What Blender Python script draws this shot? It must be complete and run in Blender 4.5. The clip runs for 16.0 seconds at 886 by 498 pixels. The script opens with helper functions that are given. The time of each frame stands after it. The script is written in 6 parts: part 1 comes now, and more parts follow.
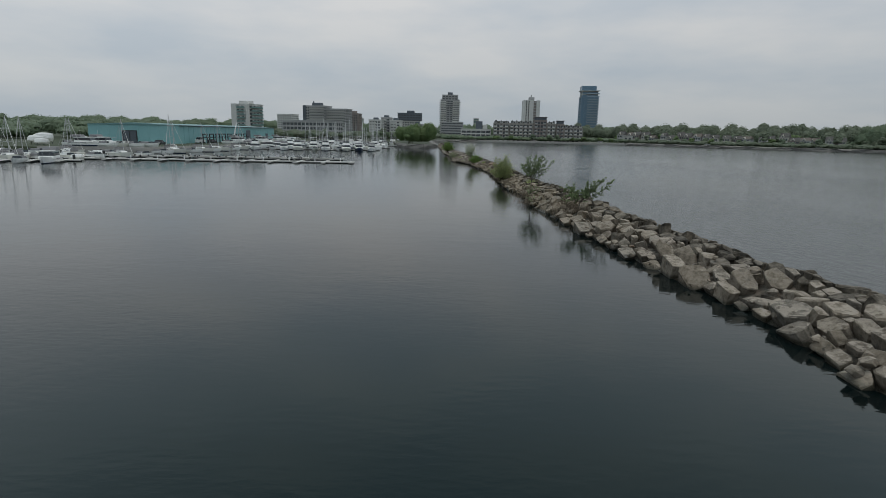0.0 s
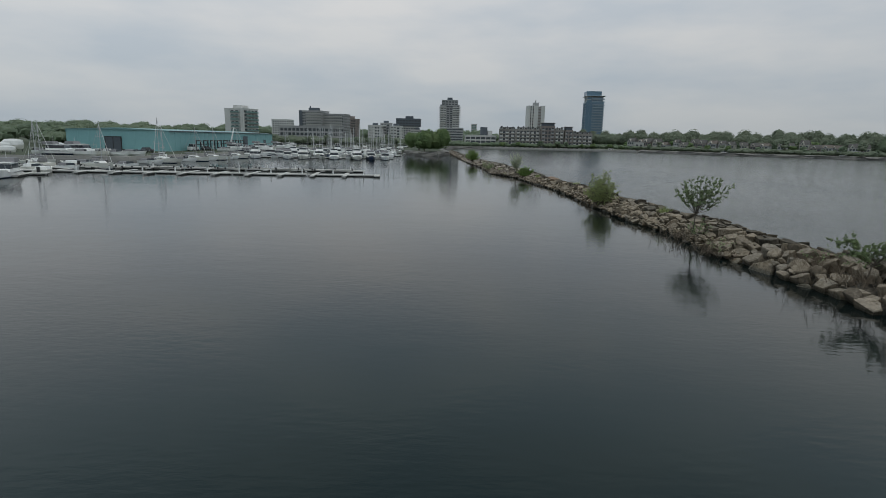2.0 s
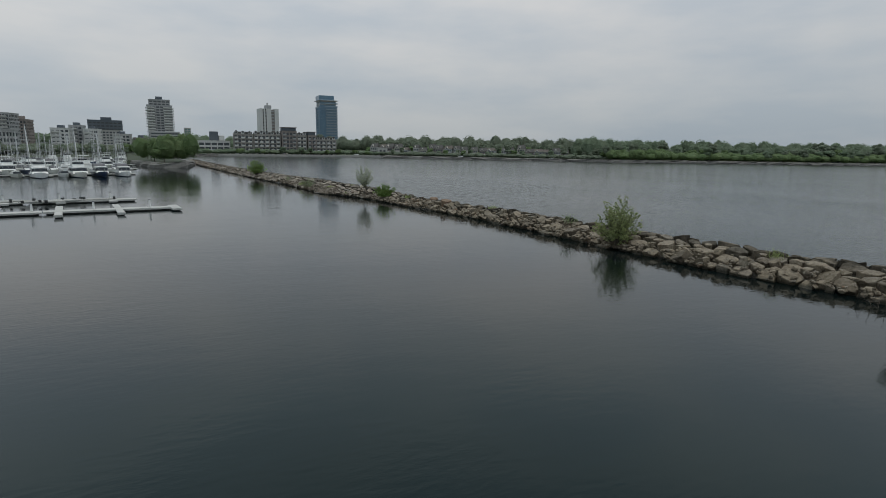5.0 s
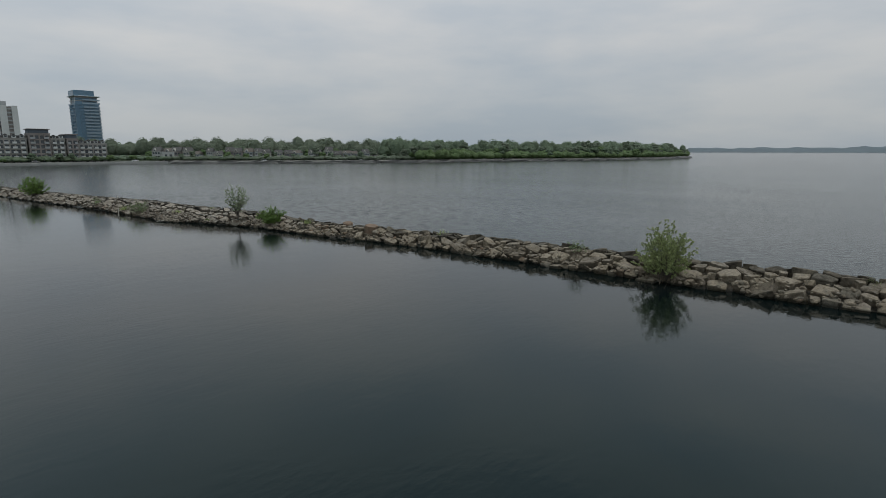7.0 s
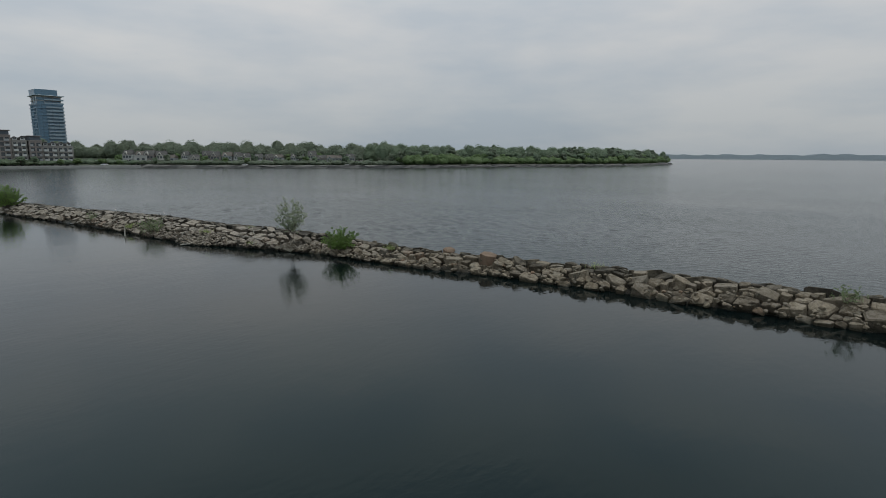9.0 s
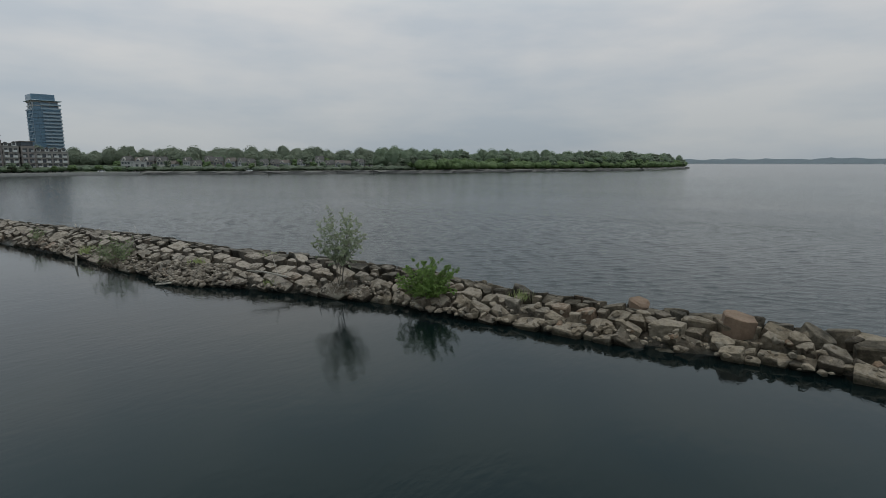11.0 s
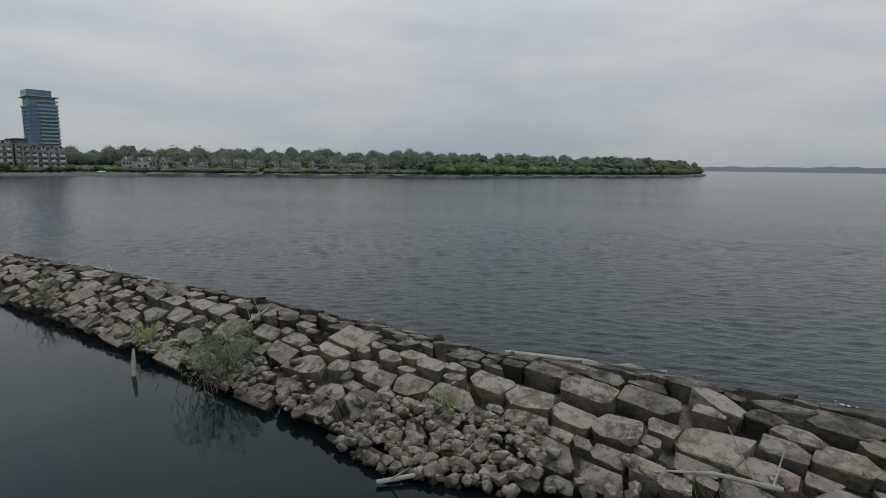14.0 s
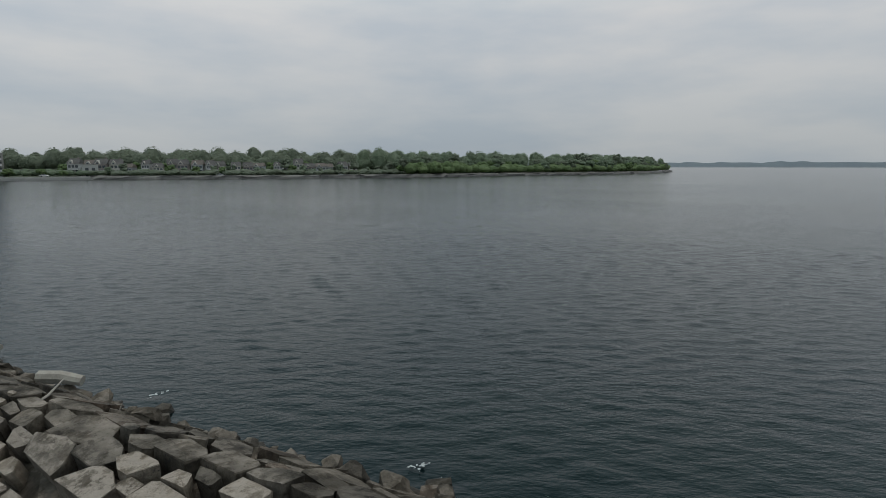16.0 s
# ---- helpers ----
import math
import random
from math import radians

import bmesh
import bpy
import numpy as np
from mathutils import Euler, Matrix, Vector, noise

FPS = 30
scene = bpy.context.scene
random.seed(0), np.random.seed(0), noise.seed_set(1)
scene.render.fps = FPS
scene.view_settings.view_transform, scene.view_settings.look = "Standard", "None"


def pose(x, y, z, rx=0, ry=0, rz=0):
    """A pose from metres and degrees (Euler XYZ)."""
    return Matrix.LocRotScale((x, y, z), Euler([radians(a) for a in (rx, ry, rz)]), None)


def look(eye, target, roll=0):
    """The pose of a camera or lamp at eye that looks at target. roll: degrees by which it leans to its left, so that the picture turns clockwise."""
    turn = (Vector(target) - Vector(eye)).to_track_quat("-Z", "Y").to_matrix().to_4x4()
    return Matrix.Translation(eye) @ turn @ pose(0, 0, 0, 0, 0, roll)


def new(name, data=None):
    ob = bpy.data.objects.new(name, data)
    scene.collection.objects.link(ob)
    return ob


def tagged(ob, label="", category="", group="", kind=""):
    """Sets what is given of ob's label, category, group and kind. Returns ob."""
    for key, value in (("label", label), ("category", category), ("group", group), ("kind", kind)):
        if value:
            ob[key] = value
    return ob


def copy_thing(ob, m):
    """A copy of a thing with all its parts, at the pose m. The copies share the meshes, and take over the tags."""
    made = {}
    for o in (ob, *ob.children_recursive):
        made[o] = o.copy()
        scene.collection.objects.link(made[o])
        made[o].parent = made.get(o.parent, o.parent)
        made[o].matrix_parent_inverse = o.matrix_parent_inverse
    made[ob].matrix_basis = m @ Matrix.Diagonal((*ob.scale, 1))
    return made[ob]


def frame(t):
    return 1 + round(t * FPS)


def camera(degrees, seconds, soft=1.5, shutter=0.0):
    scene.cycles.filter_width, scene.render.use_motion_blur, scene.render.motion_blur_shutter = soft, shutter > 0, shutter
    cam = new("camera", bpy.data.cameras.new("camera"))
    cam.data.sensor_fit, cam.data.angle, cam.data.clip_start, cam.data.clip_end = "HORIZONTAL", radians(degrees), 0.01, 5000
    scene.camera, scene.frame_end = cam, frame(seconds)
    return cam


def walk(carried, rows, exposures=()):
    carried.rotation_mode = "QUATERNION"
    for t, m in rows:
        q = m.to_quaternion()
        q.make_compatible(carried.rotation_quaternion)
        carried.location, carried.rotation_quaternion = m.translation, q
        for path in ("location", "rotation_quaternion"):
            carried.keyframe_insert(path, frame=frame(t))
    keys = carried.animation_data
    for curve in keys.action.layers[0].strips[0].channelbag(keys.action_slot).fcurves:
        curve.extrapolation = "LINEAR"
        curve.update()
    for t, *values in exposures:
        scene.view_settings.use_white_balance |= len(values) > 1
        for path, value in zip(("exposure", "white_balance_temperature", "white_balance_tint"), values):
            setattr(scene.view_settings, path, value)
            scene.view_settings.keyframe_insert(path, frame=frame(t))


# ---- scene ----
cam = camera(78.2, 16.0, 0.8)
PATH = [
    (0, (0.908, 2.629, 7.514), (0.873, 4.585, 7.096), 1.2),
    (0.5, (-1.909, 7.431, 7.593), (-1.8, 9.385, 7.181), 1.5),
    (1, (-4.455, 12.944, 7.6), (-4.371, 14.901, 7.193), 1.4),
    (1.5, (-6.964, 18.59, 7.569), (-6.929, 20.549, 7.167), 1.3),
    (2, (-9.668, 24.136, 7.61), (-9.675, 26.096, 7.213), 1.3),
    (2.5, (-12.47, 29.556, 7.631), (-12.502, 31.517, 7.239), 1.2),
    (3, (-15.617, 34.379, 7.654), (-15.41, 36.33, 7.268), 1.4),
    (3.5, (-18.373, 39.725, 7.749), (-17.984, 41.649, 7.37), 1.2),
    (4, (-21.156, 44.743, 7.857), (-20.642, 46.639, 7.481), 1.2),
    (4.5, (-23.605, 49.863, 7.929), (-23.008, 51.735, 7.558), 1.1),
    (5, (-26.01, 54.836, 8.037), (-25.072, 56.565, 7.676), 1.0),
    (5.2, (-26.872, 56.923, 8.065), (-25.792, 58.568, 7.707), 0.9),
    (7.3, (-30.849, 78.304, 9.263), (-29.335, 79.563, 8.912), 0.1),
    (7.5, (-31.017, 80.253, 9.245), (-29.5, 81.51, 8.899), 0.2),
    (8, (-30.67, 85.497, 9.251), (-29.139, 86.738, 8.91), 0.2),
    (8.5, (-29.784, 90.312, 9.382), (-28.214, 91.503, 9.043), 0.1),
    (8.7, (-29.327, 92.214, 9.301), (-27.751, 93.398, 8.965), 0.4),
    (10.8, (-16.799, 113.373, 7.897), (-15.229, 114.565, 7.562), -0.6),
    (11, (-16.123, 114.934, 7.642), (-14.551, 116.13, 7.328), 0.0),
    (11.5, (-14.219, 118.956, 7.573), (-12.661, 120.171, 7.26), 0.1),
    (12, (-12.525, 123.258, 7.508), (-10.981, 124.492, 7.2), 0.3),
    (12.5, (-11.205, 127.697, 7.513), (-9.663, 128.933, 7.206), 0.4),
    (13, (-10.382, 132.185, 7.484), (-8.837, 133.418, 7.182), 0.7),
    (13.5, (-9.847, 136.723, 7.48), (-8.302, 137.958, 7.177), 0.7),
    (14, (-9.183, 141.036, 7.528), (-7.598, 142.219, 7.229), 0.7),
    (14.5, (-7.928, 144.833, 7.587), (-6.304, 145.963, 7.287), 0.4),
    (15, (-6.315, 147.934, 7.657), (-4.682, 149.049, 7.356), 0.0),
    (15.5, (-4.215, 150.921, 7.642), (-2.571, 152.02, 7.34), 0.0),
    (16, (-1.816, 153.642, 7.557), (-0.158, 154.72, 7.255), -0.0),
]
walk(cam, [(t, look(eye, target, roll)) for t, eye, target, roll in PATH])

# ---- sky and light: a high, pale overcast ----
world = bpy.data.worlds.new("overcast_sky")
scene.world = world
world.use_nodes = True
wn, wl = world.node_tree.nodes, world.node_tree.links
wn.clear()
SUN_UP, SUN_ROUND = radians(80), radians(117)
sky = wn.new("ShaderNodeTexSky")
sky.sky_type, sky.sun_disc = "NISHITA", False
sky.sun_elevation, sky.sun_rotation = SUN_UP, SUN_ROUND
sky.air_density, sky.dust_density = 1.0, 3.0
coord = wn.new("ShaderNodeTexCoord")
split = wn.new("ShaderNodeSeparateXYZ")
wl.new(coord.outputs["Generated"], split.inputs[0])
height = wn.new("ShaderNodeValToRGB")          # cloud brightness from the horizon to overhead
height.color_ramp.elements[0].position, height.color_ramp.elements[0].color = 0.0, (0.40, 0.432, 0.457, 1)
height.color_ramp.elements[1].position, height.color_ramp.elements[1].color = 1.0, (0.49, 0.575, 0.605, 1)
mid = height.color_ramp.elements.new(0.24)
mid.color = (0.615, 0.617, 0.62, 1)
high_deck = height.color_ramp.elements.new(0.46)
high_deck.color = (0.635, 0.735, 0.765, 1)
wl.new(split.outputs["Z"], height.inputs[0])
stretch = wn.new("ShaderNodeMapping")
stretch.inputs["Scale"].default_value = (1.6, 1.6, 6.0)
wl.new(coord.outputs["Generated"], stretch.inputs[0])
cloud = wn.new("ShaderNodeTexNoise")
cloud.inputs["Scale"].default_value, cloud.inputs["Detail"].default_value, cloud.inputs["Roughness"].default_value = 2.1, 5.0, 0.5
wl.new(stretch.outputs[0], cloud.inputs["Vector"])
tone = wn.new("ShaderNodeValToRGB")
tone.color_ramp.elements[0].position, tone.color_ramp.elements[0].color = 0.36, (0.835, 0.905, 0.97, 1)
tone.color_ramp.elements[1].position, tone.color_ramp.elements[1].color = 0.66, (1.085, 1.082, 1.07, 1)
wl.new(cloud.outputs["Fac"], tone.inputs[0])
deck = wn.new("ShaderNodeMix")
deck.data_type, deck.blend_type = "RGBA", "MULTIPLY"
deck.inputs["Factor"].default_value = 1.0
wl.new(height.outputs[0], deck.inputs["A"])
drift = wn.new("ShaderNodeMapRange")            # the deck thins towards the west
drift.inputs["From Min"].default_value, drift.inputs["From Max"].default_value = -0.7, 1.0
drift.inputs["To Min"].default_value, drift.inputs["To Max"].default_value = 1.09, 0.93
wl.new(split.outputs["X"], drift.inputs["Value"])
side = wn.new("ShaderNodeVectorMath")
side.operation = "SCALE"
wl.new(tone.outputs[0], side.inputs[0])
wl.new(drift.outputs[0], side.inputs["Scale"])
wl.new(side.outputs[0], deck.inputs["B"])
thin = wn.new("ShaderNodeMix")                 # a little of the blue shows through
thin.data_type = "RGBA"
thin.inputs["Factor"].default_value = 0.93
dim = wn.new("ShaderNodeVectorMath")
dim.operation = "SCALE"
dim.inputs["Scale"].default_value = 0.10
wl.new(sky.outputs[0], dim.inputs[0])
wl.new(dim.outputs[0], thin.inputs["A"])
wl.new(deck.outputs["Result"], thin.inputs["B"])
glow = wn.new("ShaderNodeBackground")
glow.inputs["Strength"].default_value = 1.0
wl.new(thin.outputs["Result"], glow.inputs["Color"])
out = wn.new("ShaderNodeOutputWorld")
wl.new(glow.outputs[0], out.inputs["Surface"])

sun = new("sun", bpy.data.lights.new("sun", "SUN"))
sun.data.energy, sun.data.angle, sun.data.color = 0.8, radians(22), (1.0, 0.91, 0.80)
sun.matrix_world = look((12, -6, 80), (0, 0, 0))
scene.view_settings.exposure = 0.0

# ---- materials ----
def shader(name, rough=0.7, metal=0.0, spec=0.5):
    m = bpy.data.materials.new(name)
    m.use_nodes = True
    n, l = m.node_tree.nodes, m.node_tree.links
    b = n["Principled BSDF"]
    b.inputs["Roughness"].default_value, b.inputs["Metallic"].default_value = rough, metal
    b.inputs["Specular IOR Level"].default_value = spec
    return m, n, l, b


def noise_node(n, l, scale, detail=4.0, rough=0.55, vector=None, squash=None):
    t = n.new("ShaderNodeTexNoise")
    t.inputs["Scale"].default_value, t.inputs["Detail"].default_value, t.inputs["Roughness"].default_value = scale, detail, rough
    if vector is not None:
        if squash:
            mp = n.new("ShaderNodeMapping")
            mp.inputs["Scale"].default_value = squash
            l.new(vector, mp.inputs[0])
            vector = mp.outputs[0]
        l.new(vector, t.inputs["Vector"])
    return t.outputs["Fac"]


def mix_colour(n, l, fac, a, b, mode="MIX"):
    x = n.new("ShaderNodeMix")
    x.data_type, x.blend_type = "RGBA", mode
    for key, v in (("Factor", fac), ("A", a), ("B", b)):
        if isinstance(v, (int, float)):
            x.inputs[key].default_value = v
        elif isinstance(v, tuple):
            x.inputs[key].default_value = (*v, 1)
        else:
            l.new(v, x.inputs[key])
    return x.outputs["Result"]


def band(n, l, value, lo, hi):
    r = n.new("ShaderNodeMapRange")
    r.inputs["From Min"].default_value, r.inputs["From Max"].default_value = lo, hi
    l.new(value, r.inputs["Value"])
    return r.outputs["Result"]


def bump_node(n, l, b, heights, strength=0.4, distance=0.05):
    normal = None
    for h, s, d in heights:
        k = n.new("ShaderNodeBump")
        k.inputs["Strength"].default_value, k.inputs["Distance"].default_value = s, d
        l.new(h, k.inputs["Height"])
        if normal is not None:
            l.new(normal, k.inputs["Normal"])
        normal = k.outputs["Normal"]
    l.new(normal, b.inputs["Normal"])


def surface(name, dark, light, rough=0.7, scale=1.0, fine=12.0, bump=0.02, metal=0.0, spec=0.5, per_object=0.0):
    """A weathered surface: a broad and a fine variation between two colours, with relief."""
    m, n, l, b = shader(name, rough, metal, spec)
    p = n.new("ShaderNodeNewGeometry").outputs["Position"]
    broad, grain = noise_node(n, l, scale, 5, 0.6, p), noise_node(n, l, fine, 4, 0.6, p)
    c = mix_colour(n, l, band(n, l, broad, 0.3, 0.7), dark, light)
    c = mix_colour(n, l, 0.35, c, mix_colour(n, l, band(n, l, grain, 0.3, 0.7), dark, light))
    if per_object:
        o = n.new("ShaderNodeObjectInfo").outputs["Random"]
        c = mix_colour(n, l, per_object, c, mix_colour(n, l, o, tuple(v * 0.55 for v in dark), tuple(min(1, v * 1.35) for v in light)))
    l.new(c, b.inputs["Base Color"])
    if bump:
        bump_node(n, l, b, [(broad, 0.3, bump * 3), (grain, 0.4, bump)])
    return m


def plain(name, colour, rough=0.5, metal=0.0, spec=0.5):
    return surface(name, tuple(v * 0.86 for v in colour), tuple(min(1, v * 1.08) for v in colour), rough, 0.6, 6.0, 0.0, metal, spec)


def stone_material(name, wet=True, damp_shade=0.0):
    m, n, l, b = shader(name, 0.85, 0, 0.3)
    geo = n.new("ShaderNodeNewGeometry")
    p = geo.outputs["Position"]
    own = n.new("ShaderNodeMath")
    own.operation = "ADD"
    l.new(n.new("ShaderNodeObjectInfo").outputs["Random"], own.inputs[0])
    l.new(geo.outputs["Random Per Island"], own.inputs[1])
    one = n.new("ShaderNodeMath")
    one.operation = "FRACT"
    l.new(own.outputs[0], one.inputs[0])
    ramp = n.new("ShaderNodeValToRGB")
    els = ramp.color_ramp.elements
    els[0].position, els[0].color = 0.0, (0.102, 0.091, 0.079, 1)
    els[1].position, els[1].color = 1.0, (0.27, 0.246, 0.213, 1)
    for at, c in ((0.25, (0.20, 0.18, 0.153, 1)), (0.5, (0.245, 0.22, 0.187, 1)), (0.68, (0.165, 0.157, 0.143, 1)), (0.77, (0.175, 0.16, 0.142, 1)), (0.785, (0.21, 0.155, 0.12, 1)), (0.80, (0.195, 0.18, 0.16, 1)), (0.82, (0.22, 0.20, 0.172, 1))):
        els.new(at).color = c
    l.new(one.outputs[0], ramp.inputs[0])
    broad, mid_n, fine = noise_node(n, l, 0.9, 4, 0.6, p), noise_node(n, l, 4.5, 5, 0.65, p), noise_node(n, l, 28, 4, 0.7, p)
    c = mix_colour(n, l, band(n, l, mid_n, 0.42, 0.66), ramp.outputs[0], mix_colour(n, l, 1.0, ramp.outputs[0], (0.50, 0.49, 0.46), "MULTIPLY"))
    c = mix_colour(n, l, band(n, l, broad, 0.52, 0.74), c, mix_colour(n, l, 1.0, c, (0.60, 0.56, 0.50), "MULTIPLY"))
    pits = noise_node(n, l, 2.2, 6, 0.75, p)
    c = mix_colour(n, l, band(n, l, pits, 0.57, 0.65), c, (0.075, 0.072, 0.064))
    c = mix_colour(n, l, band(n, l, fine, 0.58, 0.8), c, mix_colour(n, l, 1.0, c, (1.3, 1.3, 1.28), "MULTIPLY"))
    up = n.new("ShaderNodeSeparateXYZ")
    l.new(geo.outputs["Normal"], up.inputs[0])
    top_lit = n.new("ShaderNodeMath")                 # overhead light painted in: a patchy pale tint on flat tops
    top_lit.operation = "MULTIPLY"
    l.new(band(n, l, up.outputs["Z"], 0.72, 0.98), top_lit.inputs[0])
    l.new(band(n, l, pits, 0.44, 0.53), top_lit.inputs[1])
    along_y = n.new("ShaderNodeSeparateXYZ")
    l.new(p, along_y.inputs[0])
    span = n.new("ShaderNodeMath")                            # the middle stretch is browner, with less of the pale top tint
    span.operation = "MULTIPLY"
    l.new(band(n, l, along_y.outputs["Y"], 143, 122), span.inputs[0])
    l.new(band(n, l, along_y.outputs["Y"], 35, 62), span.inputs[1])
    mid_stretch = span.outputs[0]
    c = mix_colour(n, l, mid_stretch, mix_colour(n, l, 1.0, c, (1.06, 0.99, 0.93), "MULTIPLY"), mix_colour(n, l, 1.0, c, (1.08, 0.98, 0.85), "MULTIPLY"))
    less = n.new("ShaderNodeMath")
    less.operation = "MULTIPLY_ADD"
    l.new(mid_stretch, less.inputs[0])
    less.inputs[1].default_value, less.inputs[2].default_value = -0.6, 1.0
    top_tint = n.new("ShaderNodeMath")
    top_tint.operation = "MULTIPLY"
    l.new(top_lit.outputs[0], top_tint.inputs[0])
    l.new(less.outputs[0], top_tint.inputs[1])
    c = mix_colour(n, l, top_tint.outputs[0], c, mix_colour(n, l, 0.65, c, (0.43, 0.375, 0.32)))
    if wet:
        sep = n.new("ShaderNodeSeparateXYZ")
        l.new(p, sep.inputs[0])
        edge = n.new("ShaderNodeMath")
        edge.operation = "MULTIPLY_ADD"
        l.new(broad, edge.inputs[0])
        edge.inputs[1].default_value, edge.inputs[2].default_value = 0.35, -0.17
        lvl = n.new("ShaderNodeMath")
        l.new(sep.outputs["Z"], lvl.inputs[0])
        l.new(edge.outputs[0], lvl.inputs[1])
        soak = band(n, l, lvl.outputs[0], 0.26, 0.10)
        c = mix_colour(n, l, soak, c, mix_colour(n, l, 1.0, c, (0.30, 0.31, 0.27), "MULTIPLY"))
        rr = n.new("ShaderNodeMapRange")
        rr.inputs["To Min"].default_value, rr.inputs["To Max"].default_value = 0.88, 0.35
        l.new(soak, rr.inputs["Value"])
        l.new(rr.outputs["Result"], b.inputs["Roughness"])
    # darkens wet lake-side stone, and paints gap shade onto the core
    if damp_shade:
        c = mix_colour(n, l, band(n, l, broad, 0.25, 0.6), c, mix_colour(n, l, 1.0, c, (damp_shade, damp_shade, damp_shade * 0.95), "MULTIPLY"))
    l.new(c, b.inputs["Base Color"])
    bump_node(n, l, b, [(broad, 0.5, 0.25), (mid_n, 0.8, 0.12), (pits, 0.7, 0.06), (fine, 0.7, 0.03)])
    return m


def water_material(name, ripples, deep, rough, heading, lee=None):
    """Water: a dark body under a rippled mirror. ripples: (scale, crest stretch, strength, distance); the wind blows along heading."""
    m, n, l, b = shader(name, rough, 0, 0.5)
    p = n.new("ShaderNodeNewGeometry").outputs["Position"]
    patch = noise_node(n, l, 0.012, 3, 0.5, p)
    l.new(mix_colour(n, l, band(n, l, patch, 0.35, 0.65), deep, tuple(v * 1.3 for v in deep)), b.inputs["Base Color"])
    b.inputs["IOR"].default_value = 1.333
    b.inputs["Specular Tint"].default_value = (0.40, 0.66, 0.66, 1)
    gust = n.new("ShaderNodeMapRange")
    gust.inputs["From Min"].default_value, gust.inputs["From Max"].default_value, gust.inputs["To Min"].default_value = 0.30, 0.70, 0.45
    l.new(noise_node(n, l, 0.03, 4, 0.55, p, (1, 0.45, 1)), gust.inputs["Value"])
    gusts = gust.outputs["Result"]
    if lee:                                        # calmer in the lee at the near end of the lake
        along = n.new("ShaderNodeSeparateXYZ")
        l.new(p, along.inputs[0])
        ease = n.new("ShaderNodeMapRange")
        ease.inputs["From Min"].default_value, ease.inputs["From Max"].default_value, ease.inputs["To Min"].default_value = *lee, 0.68
        l.new(along.outputs["Y"], ease.inputs["Value"])
        both = n.new("ShaderNodeMath")
        both.operation = "MULTIPLY"
        l.new(gusts, both.inputs[0])
        l.new(ease.outputs["Result"], both.inputs[1])
        gusts = both.outputs[0]
    hs = []
    for scale, stretch, s, d in ripples:
        mp = n.new("ShaderNodeMapping")
        mp.vector_type = "TEXTURE"
        mp.inputs["Rotation"].default_value = (0, 0, heading + 0.25 * math.sin(7 * scale))
        mp.inputs["Scale"].default_value = (1, stretch, 1)
        l.new(p, mp.inputs[0])
        t = noise_node(n, l, scale, 3, 0.55, mp.outputs[0])
        k = n.new("ShaderNodeMath")
        k.operation = "MULTIPLY"
        l.new(t, k.inputs[0])
        l.new(gusts, k.inputs[1])
        hs.append((k.outputs[0], s, d))
    bump_node(n, l, b, hs)
    return m


def leaf_material(name, dark, light, through_light=0.25):
    m, n, l, b = shader(name, 0.6, 0, 0.3)
    geo = n.new("ShaderNodeNewGeometry")
    own = n.new("ShaderNodeObjectInfo").outputs["Random"]
    c = mix_colour(n, l, geo.outputs["Random Per Island"], dark, light)
    c = mix_colour(n, l, 0.35, c, mix_colour(n, l, own, dark, light))
    big = noise_node(n, l, 0.35, 3, 0.5, geo.outputs["Position"])
    c = mix_colour(n, l, band(n, l, big, 0.35, 0.7), c, mix_colour(n, l, 1.0, c, (0.76, 0.8, 0.75), "MULTIPLY"))
    l.new(c, b.inputs["Base Color"])
    b.inputs["Transmission Weight"].default_value = 0.0
    tr = n.new("ShaderNodeBsdfTranslucent")
    l.new(c, tr.inputs["Color"])
    mx = n.new("ShaderNodeMixShader")
    mx.inputs[0].default_value = through_light
    l.new(b.outputs[0], mx.inputs[1])
    l.new(tr.outputs[0], mx.inputs[2])
    l.new(mx.outputs[0], n["Material Output"].inputs["Surface"])
    return m


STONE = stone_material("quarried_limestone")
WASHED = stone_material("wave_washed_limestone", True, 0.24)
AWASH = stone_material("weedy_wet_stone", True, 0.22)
SHADED_RUBBLE = stone_material("rubble_core", True, 0.22)
HARBOUR_WATER = water_material("harbour_water", [(0.14, 2.0, 0.10, 0.4), (1.0, 2.8, 0.17, 0.06), (3.8, 2.6, 0.55, 0.020)], (0.0018, 0.0050, 0.0055), 0.06, radians(75))
LAKE_WATER = water_material("lake_water", [(1.5, 2.4, 0.45, 0.12), (2.8, 2.6, 0.8, 0.10), (5.0, 2.4, 1.0, 0.055)], (0.0016, 0.0056, 0.0066), 0.13, radians(30), (60, 140))
EARTH = surface("park_ground", (0.028, 0.042, 0.020), (0.06, 0.07, 0.038), 0.95, 0.05, 0.8, 0.05)
PAVING = surface("grey_paving", (0.16, 0.16, 0.155), (0.27, 0.265, 0.25), 0.9, 0.2, 3, 0.01)
BANK = surface("shore_armour", (0.09, 0.085, 0.08), (0.22, 0.21, 0.195), 0.9, 0.35, 2.2, 0.15)
BARK = surface("grey_bark", (0.06, 0.05, 0.04), (0.14, 0.12, 0.1), 0.9, 3, 30, 0.01)
TWIG = surface("dry_brown_twigs", (0.10, 0.075, 0.055), (0.21, 0.165, 0.12), 0.9, 3, 30, 0.0)
LEAF = leaf_material("young_leaves", (0.13, 0.18, 0.08), (0.30, 0.36, 0.19), 0.45)
# shore trees: air haze is painted into the leaf colour, paler and greyer
LEAF_HAZED = leaf_material("hazed_tree_leaves", (0.185, 0.24, 0.165), (0.285, 0.345, 0.24), 0.5)
